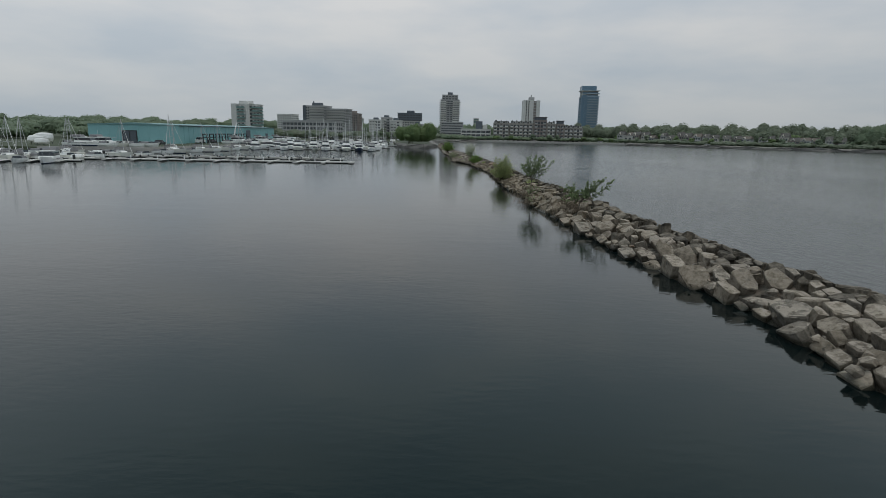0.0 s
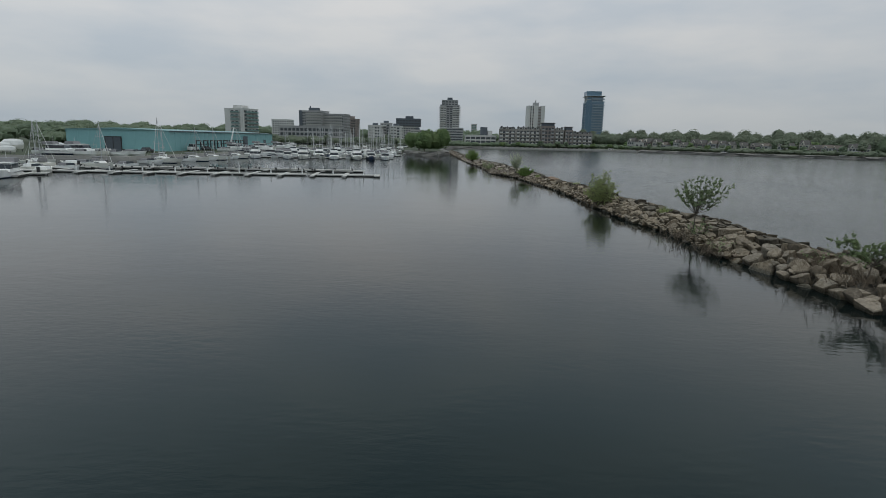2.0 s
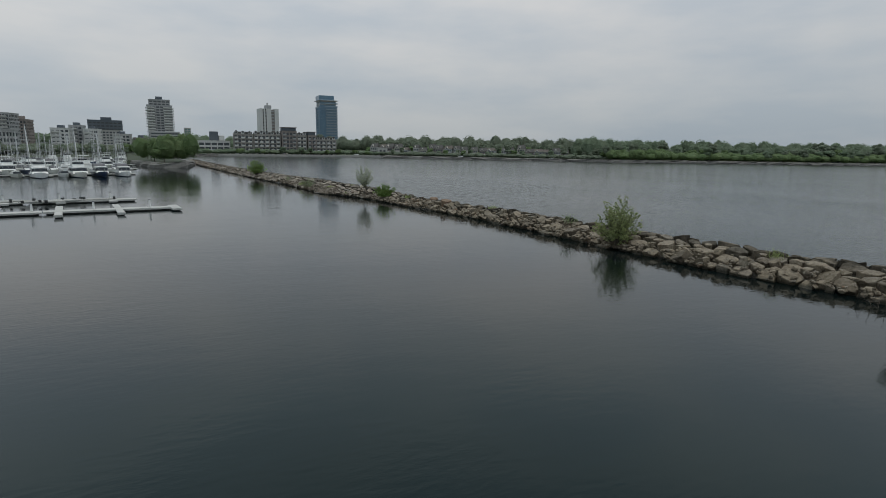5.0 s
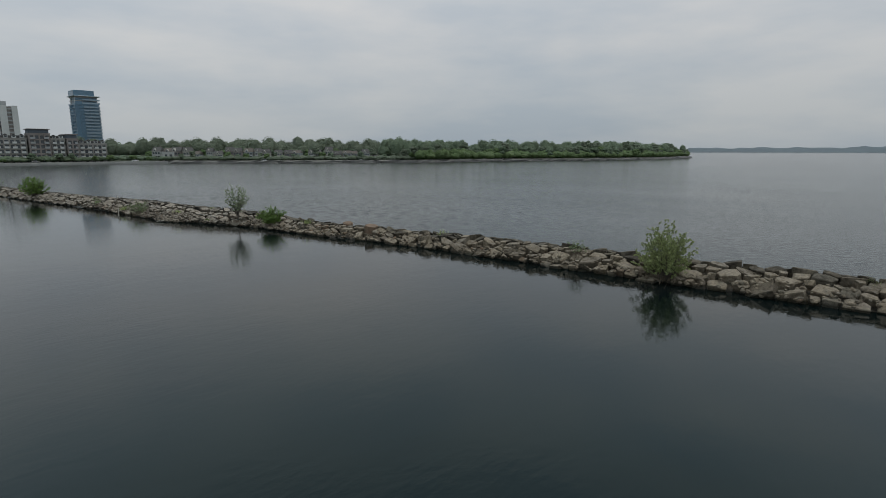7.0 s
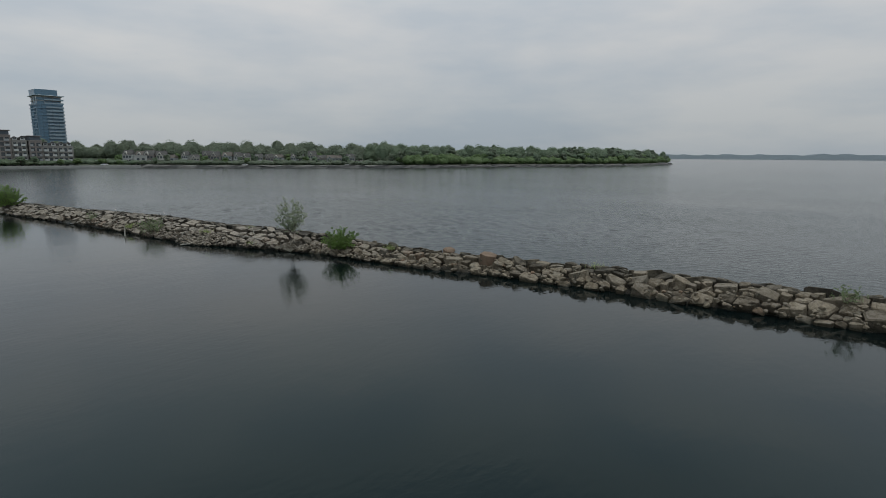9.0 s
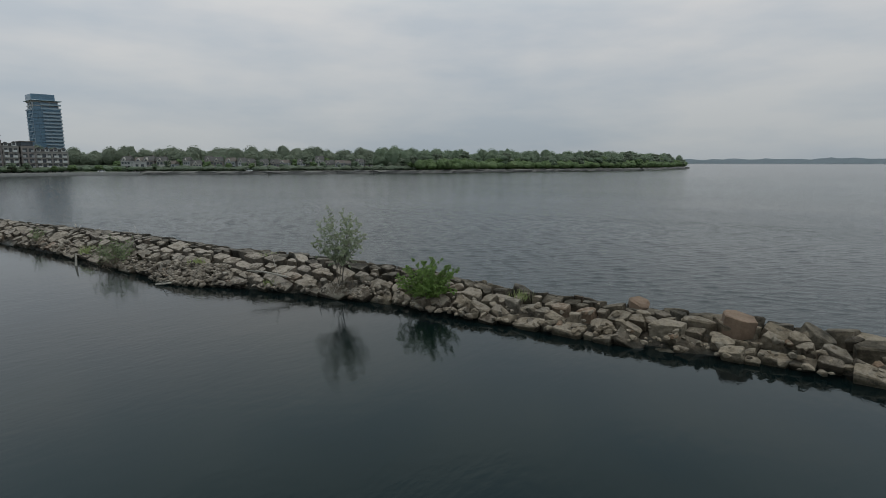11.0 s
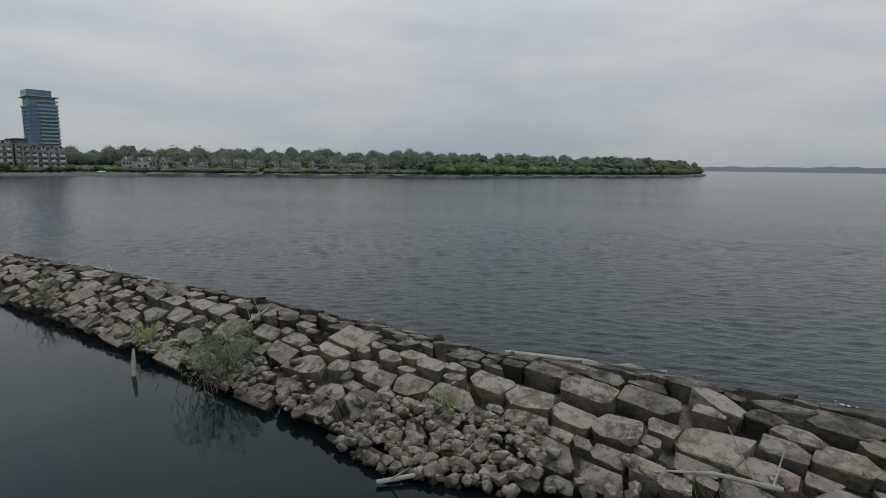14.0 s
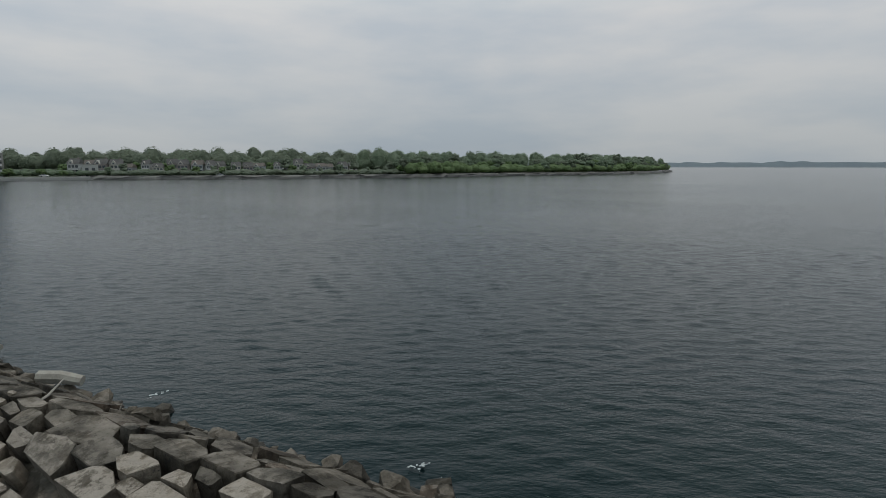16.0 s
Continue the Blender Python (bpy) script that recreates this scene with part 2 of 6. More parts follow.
LEAF_PALE = leaf_material("pale_young_leaves", (0.25, 0.29, 0.17), (0.46, 0.49, 0.34), 0.45)
LEAF_YELLOW = leaf_material("yellow_green_leaves", (0.23, 0.275, 0.10), (0.45, 0.49, 0.23), 0.5)
PALE_GLASS = surface("pale_blue_glass", (0.20, 0.27, 0.32), (0.27, 0.34, 0.39), 0.2, 0.06, 0.5, 0.0)
LEAF_BRIGHT = leaf_material("bright_leaves", (0.11, 0.19, 0.04), (0.27, 0.39, 0.11), 0.45)
WOOD_GREY = surface("bleached_driftwood", (0.20, 0.18, 0.155), (0.42, 0.39, 0.34), 0.9, 2, 22, 0.01)
# distance haze is put into this base colour, hence the pale blue-grey
HAZED_FAR_WOODS = surface("hazed_far_woods", (0.40, 0.445, 0.475), (0.46, 0.505, 0.535), 1.0, 0.004, 0.03, 0.0, spec=0.0)
WHITE_HULL = plain("white_gelcoat", (0.80, 0.80, 0.79), 0.3)
CREAM_HULL = plain("cream_gelcoat", (0.66, 0.65, 0.60), 0.35)
NAVY_HULL = plain("navy_gelcoat", (0.03, 0.045, 0.09), 0.3)
DARK_GLASS = plain("dark_tinted_glass", (0.02, 0.024, 0.03), 0.08)
CANVAS_GREY = plain("grey_canvas", (0.2, 0.2, 0.21), 0.85)
SHRINK_WRAP = surface("white_shrink_wrap", (0.55, 0.56, 0.56), (0.75, 0.75, 0.74), 0.45, 0.5, 3, 0.05)
ALUMINIUM = plain("mast_aluminium", (0.5, 0.51, 0.52), 0.35, 0.6)
DOCK_WOOD = surface("weathered_dock_boards", (0.34, 0.335, 0.32), (0.55, 0.54, 0.52), 0.9, 0.7, 9, 0.01)
DOCK_FLOAT = surface("dark_dock_floats", (0.03, 0.03, 0.028), (0.08, 0.078, 0.07), 0.8, 1, 9, 0.01)
BLACK_STEEL = plain("black_painted_steel", (0.025, 0.026, 0.028), 0.5)
TEAL_CLADDING = surface("teal_metal_cladding", (0.19, 0.39, 0.41), (0.235, 0.45, 0.47), 0.5, 0.05, 0.9, 0.0)
TEAL_ROOF = surface("teal_metal_roof", (0.13, 0.26, 0.275), (0.17, 0.31, 0.325), 0.55, 0.05, 0.9, 0.0)
CONCRETE = surface("pale_concrete", (0.34, 0.336, 0.325), (0.46, 0.452, 0.435), 0.85, 0.08, 1.2, 0.0)
WHITE_WALL = surface("white_render", (0.47, 0.47, 0.46), (0.60, 0.595, 0.58), 0.85, 0.08, 1.2, 0.0)
GREY_WALL = surface("grey_render", (0.28, 0.285, 0.29), (0.38, 0.38, 0.38), 0.85, 0.08, 1.2, 0.0)
BEIGE = surface("beige_siding", (0.33, 0.31, 0.275), (0.46, 0.44, 0.40), 0.85, 0.08, 1.2, 0.0)
BROWN_BRICK = surface("brown_brick_wall", (0.19, 0.162, 0.15), (0.28, 0.245, 0.228), 0.9, 0.08, 1.2, 0.0)
TAUPE = surface("taupe_brick_wall", (0.22, 0.205, 0.19), (0.31, 0.295, 0.275), 0.9, 0.08, 1.2, 0.0)
DARK_WALL = surface("charcoal_cladding", (0.07, 0.085, 0.105), (0.11, 0.125, 0.145), 0.7, 0.08, 1.2, 0.0)
BLUE_GLASS = surface("blue_curtain_glass", (0.09, 0.165, 0.235), (0.13, 0.225, 0.305), 0.3, 0.06, 0.5, 0.0)
GREEN_GLASS = surface("green_balcony_glass", (0.12, 0.20, 0.19), (0.18, 0.27, 0.26), 0.15, 0.06, 0.5, 0.0)
# base colour lifted to stand in for haze and reflected sky
WINDOW_GLASS = surface("hazed_window_glass", (0.055, 0.063, 0.072), (0.10, 0.11, 0.118), 0.1, 0.3, 0.9, 0.0)
ROOF_DARK = surface("dark_shingle_roof", (0.05, 0.048, 0.048), (0.11, 0.105, 0.10), 0.9, 0.4, 3, 0.02)
SLATE = surface("brown_shingle_roof", (0.085, 0.07, 0.06), (0.15, 0.13, 0.115), 0.9, 0.4, 3, 0.02)
TYRE = plain("black_rubber", (0.02, 0.02, 0.02), 0.8)
CAR_WHITE = plain("white_car_paint", (0.7, 0.7, 0.7), 0.25)
CAR_DARK = plain("dark_car_paint", (0.05, 0.055, 0.065), 0.25)
CAR_RED = plain("maroon_car_paint", (0.16, 0.03, 0.03), 0.25)
FOAM = surface("water_foam", (0.30, 0.32, 0.32), (0.55, 0.57, 0.57), 0.7, 3, 14, 0.02)

# ---- building helpers ----
from mathutils import geometry

rng = np.random.default_rng(7)


def lin(a, b, f):
    return a + (b - a) * f


def data_mesh(name, verts, faces, material, smooth=False):
    me = bpy.data.meshes.new(name)
    me.from_pydata([tuple(v) for v in verts], [], faces)
    me.materials.append(material)
    if smooth:
        me.polygons.foreach_set("use_smooth", [True] * len(me.polygons))
    me.update()
    return me


def thing(name, label, category, at=(0, 0, 0), turn=0.0, group="", kind=""):
    ob = new(name)
    ob.empty_display_size = 0.3
    ob.matrix_basis = pose(*at, 0, 0, turn)
    return tagged(ob, label, category, group, kind)


def part(name, bm, material, parent, label="", smooth=False):
    """Links a bmesh (or a ready mesh) as one mesh object under its thing."""
    if isinstance(bm, bpy.types.Mesh):
        me = bm
    else:
        me = bpy.data.meshes.new(name)
        bm.to_mesh(me)
        bm.free()
        me.materials.append(material)
        if smooth:
            me.polygons.foreach_set("use_smooth", [True] * len(me.polygons))
    ob = new(name, me)
    ob.parent = parent
    if label:
        ob["label"] = label
    return ob


def add_box(bm, lo, hi, bevel=0.0):
    c = [(a + b) / 2 for a, b in zip(lo, hi)]
    s = [abs(b - a) for a, b in zip(lo, hi)]
    r = bmesh.ops.create_cube(bm, size=1.0, matrix=Matrix.Translation(c) @ Matrix.Diagonal((*s, 1)))
    if bevel:
        bmesh.ops.bevel(bm, geom=list({e for v in r["verts"] for e in v.link_edges}), offset=bevel, segments=1, affect="EDGES")
    return r["verts"]


def boxes(*spans, bevel=0.0):
    bm = bmesh.new()
    for lo, hi in spans:
        add_box(bm, lo, hi, bevel)
    return bm


def add_tube(bm, pts, radii, sides=6):
    """A tapered tube through points."""
    rings = []
    pts = [Vector(p) for p in pts]
    for i, p in enumerate(pts):
        d = (pts[min(i + 1, len(pts) - 1)] - pts[max(i - 1, 0)]).normalized()
        a = d.orthogonal().normalized()
        b = d.cross(a)
        rings.append([bm.verts.new(p + radii[i] * (a * math.cos(k * math.tau / sides) + b * math.sin(k * math.tau / sides))) for k in range(sides)])
    for r0, r1 in zip(rings, rings[1:]):
        for k in range(sides):
            bm.faces.new((r0[k], r0[(k + 1) % sides], r1[(k + 1) % sides], r1[k]))
    bm.faces.new(rings[-1])
    bm.faces.new(rings[0][::-1])


# ---- the line of the breakwater: its harbour edge, width and crest along y ----
EDGE_Y = (-70, 0, 18, 21, 26.5, 31, 40, 62, 70, 78, 87, 94, 102, 110, 118, 123, 126, 130, 135, 139, 144.5, 150, 155, 159, 172, 189, 200, 232, 280, 340, 480)
EDGE_X = (23, 15.9, 13.2, 13.6, 13.5, 12.3, 11.1, 8.8, 9.2, 7.9, 7.7, 7.4, 7.4, 7.3, 6.4, 5.5, 5.35, 4.75, 4.65, 3.5, 1.85, 0.1, 0.15, 0.1, -0.45, -2.0, -3.0, -4.8, -7.5, -10, -6)
WIDE_Y, WIDE_W = (-70, 60, 80, 88, 104, 113, 127, 134, 140, 148, 155, 162, 168, 175, 190, 240, 300), (7.2, 6.9, 6.4, 6.1, 5.7, 5.3, 5.3, 6.1, 7.2, 7.9, 7.6, 7.2, 6.4, 6.1, 6.0, 5.0, 4.6)
HIGH_Y, HIGH_Z = (-70, 40, 60, 85, 105, 114, 128, 134, 140, 146, 165, 180, 220), (1.5, 1.45, 1.5, 1.38, 1.25, 1.08, 1.08, 1.25, 1.5, 1.7, 1.8, 1.6, 1.5)
PROFILE_Q = (-0.25, -0.10, 0.0, 0.10, 0.28, 0.45, 0.62, 0.82, 1.0, 1.12, 1.3)
PROFILE_Z = (-0.9, -0.32, 0.08, 0.32, 0.68, 0.92, 0.98, 0.66, 0.10, -0.30, -0.9)


def edge_x(y):
    return np.interp(y, EDGE_Y, EDGE_X)


def mound(y, w):
    """A place on the mound: w metres across from the harbour edge."""
    wide = np.interp(y, WIDE_Y, WIDE_W)
    return np.array((edge_x(y) + w, y, np.interp(w / wide, PROFILE_Q, PROFILE_Z) * np.interp(y, HIGH_Y, HIGH_Z)))


# ---- water ----
def water_sheet(name, material, label, side):
    ys = [-1500, -200, -70, *range(-60, 481, 20), 700, 1600, 4600]
    far = -4600 if side < 0 else 4600
    vs, fs = [], []
    for y in ys:
        mid_x = float(edge_x(y) + 3.4)
        cols = [mid_x, mid_x + side * 12, mid_x + side * 60, mid_x + side * 400, far]
        vs += [(x, y, 0.0) for x in (cols if side > 0 else cols[::-1])]
    for i in range(len(ys) - 1):
        for k in range(4):
            a = i * 5 + k
            fs.append((a, a + 1, a + 6, a + 5))
    ob = new(name, data_mesh(name, vs, fs, material))
    return tagged(ob, label, "water", kind="structure")


water_sheet("water", HARBOUR_WATER, "calm dark grey-green harbour water with faint ripples", -1)


def lake_sheet():
    """One sheet to the horizon; its near reach is raised into short wind waves that die out far off."""
    ys = np.concatenate(((-1500, -400, -120, -60, -30), np.arange(-10, 105, 0.55), np.arange(105, 195, 0.22), np.arange(195, 205, 0.4), np.arange(205, 330, 0.6), (345, 380, 450, 600, 900, 1600, 4600)))
    cs = np.concatenate(((0,), np.arange(2.5, 52, 0.22), np.arange(52, 130, 0.45), (140, 170, 240, 400, 900, 2000, 4600)))
    grid_y, grid_c = np.meshgrid(ys, cs, indexing="ij")
    grid_x = edge_x(grid_y) + 3.4 + grid_c
    z = np.zeros_like(grid_x)
    lake_rng = np.random.default_rng(21)
    for _ in range(48):
        wave = 0.58 * 2.4 ** lake_rng.random()
        a = radians(32) + lake_rng.normal(0, 0.36)
        k = math.tau / wave
        z += 0.0024 * wave ** 0.35 * np.cos(k * (grid_x * math.cos(a) + grid_y * math.sin(a)) + lake_rng.uniform(0, math.tau))
    z += 8.0 * z * z                       # crests a little sharper than troughs
    calm = np.clip(grid_c / 6 - 0.2, 0.15, 1) * np.clip(1.4 - grid_c / 92, 0, 1.25) * np.clip((328 - grid_y) / 60, 0, 1) * np.clip((grid_y + 8) / 20, 0, 1) * np.clip((grid_y - 60) / 80, 0.35, 1)
    z *= calm
    n_c = len(cs)
    vs = np.stack((grid_x, grid_y, z), -1).reshape(-1, 3)
    i, j = np.meshgrid(np.arange(len(ys) - 1), np.arange(n_c - 1), indexing="ij")
    a = (i * n_c + j).ravel()
    fs = np.stack((a, a + 1, a + n_c + 1, a + n_c), -1)
    me = bpy.data.meshes.new("water")
    me.from_pydata(vs.tolist(), [], fs.tolist())
    me.materials.append(LAKE_WATER)
    me.polygons.foreach_set("use_smooth", [True] * len(me.polygons))
    me.update()
    tagged(new("water", me), "wind-ruffled grey lake water with small waves", "water", kind="structure")


lake_sheet()


# ---- land ----
SHORE = ((-112, 150), (-86, 156), (-80, 200), (-78, 334), (-42, 345), (-31, 300), (-23, 268), (-14, 264.5), (-9, 300), (-17, 400), (-8, 456), (20, 482), (60, 487), (100, 487), (146, 481), (190, 430), (245, 400), (288, 368), (390, 345), (500, 297), (610, 281), (700, 283), (738, 296))
LAND_TOP, LAND_BACK = 1.5, 3.6


def land_sheet():
    rim = [(-4500, 150), (-400, 150), *SHORE, (760, 340), (800, 600), (900, 1200), (1100, 4600), (-4500, 4600)]
    n_rim = len(rim)

    def inset(i, d):
        a, b, c = Vector(rim[i - 1]), Vector(rim[i]), Vector(rim[(i + 1) % n_rim])
        t = ((b - a).normalized() + (c - b).normalized()).normalized()
        return b + Vector((-t.y, t.x)) * d

    bm = bmesh.new()
    low = [bm.verts.new((x, y, -0.6)) for x, y in rim]
    top = [bm.verts.new((*inset(i, 0.9), LAND_TOP)) for i in range(n_rim)]
    for i in range(n_rim):
        j = (i + 1) % n_rim
        bm.faces.new((low[i], low[j], top[j], top[i]))
    for tri in geometry.tessellate_polygon([[v.co.to_2d().to_3d() for v in top]]):
        bm.faces.new([top[k] for k in tri])
    bmesh.ops.recalc_face_normals(bm, faces=bm.faces)
    # the park rises gently behind the houses
    hill = [(-40, 560), (60, 540), (150, 520), (215, 455), (290, 408), (390, 378), (500, 330), (620, 312), (715, 312), (780, 620), (890, 1200), (1000, 4500), (-400, 4500), (-300, 900)]
    hv = [bm.verts.new((x, y, LAND_TOP - 0.05)) for x, y in hill]
    cx = Vector((360, 900))
    hv2 = [bm.verts.new((*(Vector((x, y)).lerp(cx, 0.10)), 5.5)) for x, y in hill]
    for i in range(len(hill)):
        j = (i + 1) % len(hill)
        bm.faces.new((hv[i], hv[j], hv2[j], hv2[i]))
    for tri in geometry.tessellate_polygon([[v.co.to_2d().to_3d() for v in hv2]]):
        bm.faces.new([hv2[k] for k in tri])
    me = bpy.data.meshes.new("ground")
    bm.to_mesh(me)
    bm.free()
    me.materials.append(EARTH)
    return tagged(new("ground", me), "grassy park ground behind a low shoreline", "ground", kind="structure")


land_sheet()


def wall_strip(name, line, material, label, low, high, thick, rough_edge=0.0):
    """A low wall or bank that follows the shore."""
    bm = bmesh.new()
    pts = []
    for (x0, y0), (x1, y1) in zip(line, line[1:]):
        n_seg = max(1, int(math.hypot(x1 - x0, y1 - y0) / 4))
        pts += [(lin(x0, x1, k / n_seg), lin(y0, y1, k / n_seg)) for k in range(n_seg)]
    pts.append(line[-1])
    rows = []
    for i, p in enumerate(pts):
        a, b = Vector(pts[max(i - 1, 0)]), Vector(pts[min(i + 1, len(pts) - 1)])
        t = (b - a).normalized()
        nrm = Vector((-t.y, t.x))
        j = [rng.normal(0, rough_edge) for _ in range(4)]
        q = Vector(p)
        rows.append([bm.verts.new((*(q + nrm * d), z)) for d, z in ((-0.7 + j[0], low), (-0.35 + j[1], high * 0.55), (0.0 + j[2], high + j[3] * 0.5), (thick, high), (thick, low))])
    for r0, r1 in zip(rows, rows[1:]):
        for k in range(4):
            bm.faces.new((r0[k], r1[k], r1[k + 1], r0[k + 1]))
    me = bpy.data.meshes.new(name)
    bm.to_mesh(me)
    bm.free()
    me.materials.append(material)
    return tagged(new(name, me), label, "shore wall", kind="structure")


wall_strip("retaining_wall", SHORE[11:15], PAVING, "grey concrete promenade wall along the water", -0.8, 1.75, 3.5)
wall_strip("shore_bank", SHORE[14:], BANK, "dark bank of armour stone along the park shore", -0.8, 2.0, 3.0, 0.5)
wall_strip("quay_wall", SHORE[0:5], PAVING, "weathered concrete quay wall of the marina", -0.8, 1.7, 1.2)
wall_strip("shore_bank", SHORE[5:12], BANK, "stony bank of the wooded spit", -0.8, 1.7, 2.5, 0.4)


def far_shore():
    bm = bmesh.new()
    prev = None
    for k in range(61):
        a = lin(-14, 15, k / 60)
        x, y = 3600 * math.cos(radians(a)), 160 + 3600 * math.sin(radians(a))
        z = 26 + 9 * noise.noise((k * 0.35, 0, 0)) + 4 * noise.noise((k * 1.3, 3, 0)) + (9 if 27 < k < 33 else 0) * 0.6
        row = [bm.verts.new((x, y, -1)), bm.verts.new((x, y, z)), bm.verts.new((x + 120, y, z * 0.9)), bm.verts.new((x + 120, y, -1))]
        if prev:
            for i in range(3):
                bm.faces.new((prev[i], row[i], row[i + 1], prev[i + 1]))
        prev = row
    me = bpy.data.meshes.new("backdrop")
    bm.to_mesh(me)
    bm.free()
    me.materials.append(HAZED_FAR_WOODS)
    tagged(new("backdrop", me), "low wooded shore across the lake, painted blue-grey with haze", "far shore", kind="structure")


far_shore()

# ---- buildings ----
def ring_box(bm, w, d, z0, z1, wall_t):
    """Four sides of a rectangular ring, as one band."""
    for lo, hi in (((-w / 2, -d / 2), (w / 2, -d / 2 + wall_t)), ((-w / 2, d / 2 - wall_t), (w / 2, d / 2)), ((-w / 2, -d / 2 + wall_t), (-w / 2 + wall_t, d / 2 - wall_t)), ((w / 2 - wall_t, -d / 2 + wall_t), (w / 2, d / 2 - wall_t))):
        add_box(bm, (*lo, z0), (*hi, z1))


def storeys(b, w, d, z0, floors, high, wall, glass, bay=3.6, solid=0.42, pier=0.7, balcony=None, shift=(0, 0), faces="fs", label_g=""):
    """Floors of recessed glazing between wall bands and piers, with balconies where there are some."""
    ox, oy = shift
    kids = []
    for k in range(floors):
        z = z0 + k * high
        bm = boxes(((-w / 2 + 0.45, -d / 2 + 0.45, z), (w / 2 - 0.45, d / 2 - 0.45, z + high)))
        kids.append(part("window", bm, glass, b, label_g))
        bm = bmesh.new()
        ring_box(bm, w, d, z + high * (1 - solid), z + high, 0.5)
        kids.append(part("floor_band", bm, wall, b))
        if balcony:
            mat_b, out_d, spans = balcony
            for x0, x1 in spans:
                slab = part("balcony", boxes(((x0 * w, -d / 2 - out_d, z - 0.16), (x1 * w, -d / 2 + 0.1, z + 0.16))), WHITE_WALL if mat_b is BLUE_GLASS else mat_b, b)
                kids.append(slab)
                part("railing", boxes(((x0 * w, -d / 2 - out_d, z + 0.16), (x1 * w, -d / 2 - out_d + 0.1, z + 1.1))), mat_b, slab)
            if "e" in faces:
                for s in ((1,) if "r" in faces else (-1, 1)):
                    x0, x1 = sorted((s * w / 2, s * (w / 2 + out_d)))
                    kids.append(part("balcony", boxes(((x0, -d * 0.42, z - 0.14), (x1, d * 0.42, z + 0.16))), WHITE_WALL if mat_b is BLUE_GLASS else mat_b, b))
                    x2 = s * (w / 2 + out_d - 0.1)
                    part("railing", boxes(((min(x2, x2 + s * 0.1), -d * 0.42, z + 0.16), (max(x2, x2 + s * 0.1), d * 0.42, z + 1.1))), mat_b, kids[-1])
    n_w, n_d = max(2, round(w / bay)), max(2, round(d / bay))
    top = z0 + floors * high
    for i in range(n_w + 1):
        x = lin(-w / 2, w / 2 - pier, i / n_w)
        kids.append(part("pier", boxes(((x, -d / 2 - 0.06, z0), (x + pier, -d / 2 + 0.5, top))), wall, b))
    for i in range(1, n_d):
        y = lin(-d / 2, d / 2 - pier, i / n_d)
        for s in (-1, 1):
            x0, x1 = sorted((s * (w / 2 + 0.06), s * (w / 2 - 0.5)))
            kids.append(part("pier", boxes(((x0, y, z0), (x1, y + pier, top))), wall, b))
    kids.append(part("roof", boxes(((-w / 2 - 0.2, -d / 2 - 0.2, top), (w / 2 + 0.2, d / 2 + 0.2, top + 0.5))), wall, b))
    for k in kids:
        k.location.x += ox
        k.location.y += oy
    return top + 0.5


def roof_box(b, x0, x1, d0, d1, z0, z1, material, name="penthouse"):
    return part(name, boxes(((x0, d0, z0), (x1, d1, z1)), bevel=0.15), material, b)


def block(label, x0, x1, y, depth, turn=0.0, category="apartment building", name="apartment_building"):
    return thing(name, label, category, ((x0 + x1) / 2, y + depth / 2, LAND_TOP - 0.1), turn), x1 - x0


def glass_tower():
    b, w = block("tall blue glass apartment tower with pale balcony edges", 148.5, 168.5, 668, 22, -4)
    d = 22
    t = storeys(b, w, d, 0, 17, 2.95, BLUE_GLASS, BLUE_GLASS, 4.2, 0.22, 0.35, (PALE_GLASS, 1.1, ((-0.15, 0.5),)), faces="fer", label_g="blue tinted glazing")
    t = storeys(b, w - 1.5, d - 3, t, 2, 3.1, CONCRETE, BLUE_GLASS, 6, 0.2, 0.3, (PALE_GLASS, 1.6, ((-0.2, 0.58),)))
    part("roof_terrace", boxes(((-w / 2 - 0.8, -d / 2 - 0.8, t), (w / 2 + 1.6, d / 2 + 0.8, t + 0.5)), bevel=0.1), PALE_GLASS, b)
    bm = bmesh.new()
    r = [bm.verts.new((x, y, z)) for z in (t + 0.5, t + 5.4) for x, y in [(-w / 2 + 0.3, d / 2 - 2), (-w / 2 + 0.3, -d / 2 + 2)] + [(lin(-w / 2 + 0.5, w / 2 - 3, k / 8), -d / 2 + 1.6 - 1.4 * math.sin(math.pi * k / 8)) for k in range(9)] + [(w / 2 - 2.5, d / 2 - 2)]]
    n = len(r) // 2
    for i in range(n):
        bm.faces.new((r[i], r[(i + 1) % n], r[n + (i + 1) % n], r[n + i]))
    bm.faces.new(r[n:])
    bmesh.ops.recalc_face_normals(bm, faces=bm.faces)
    part("crown", bm, BLUE_GLASS, b, "blue glass crown")


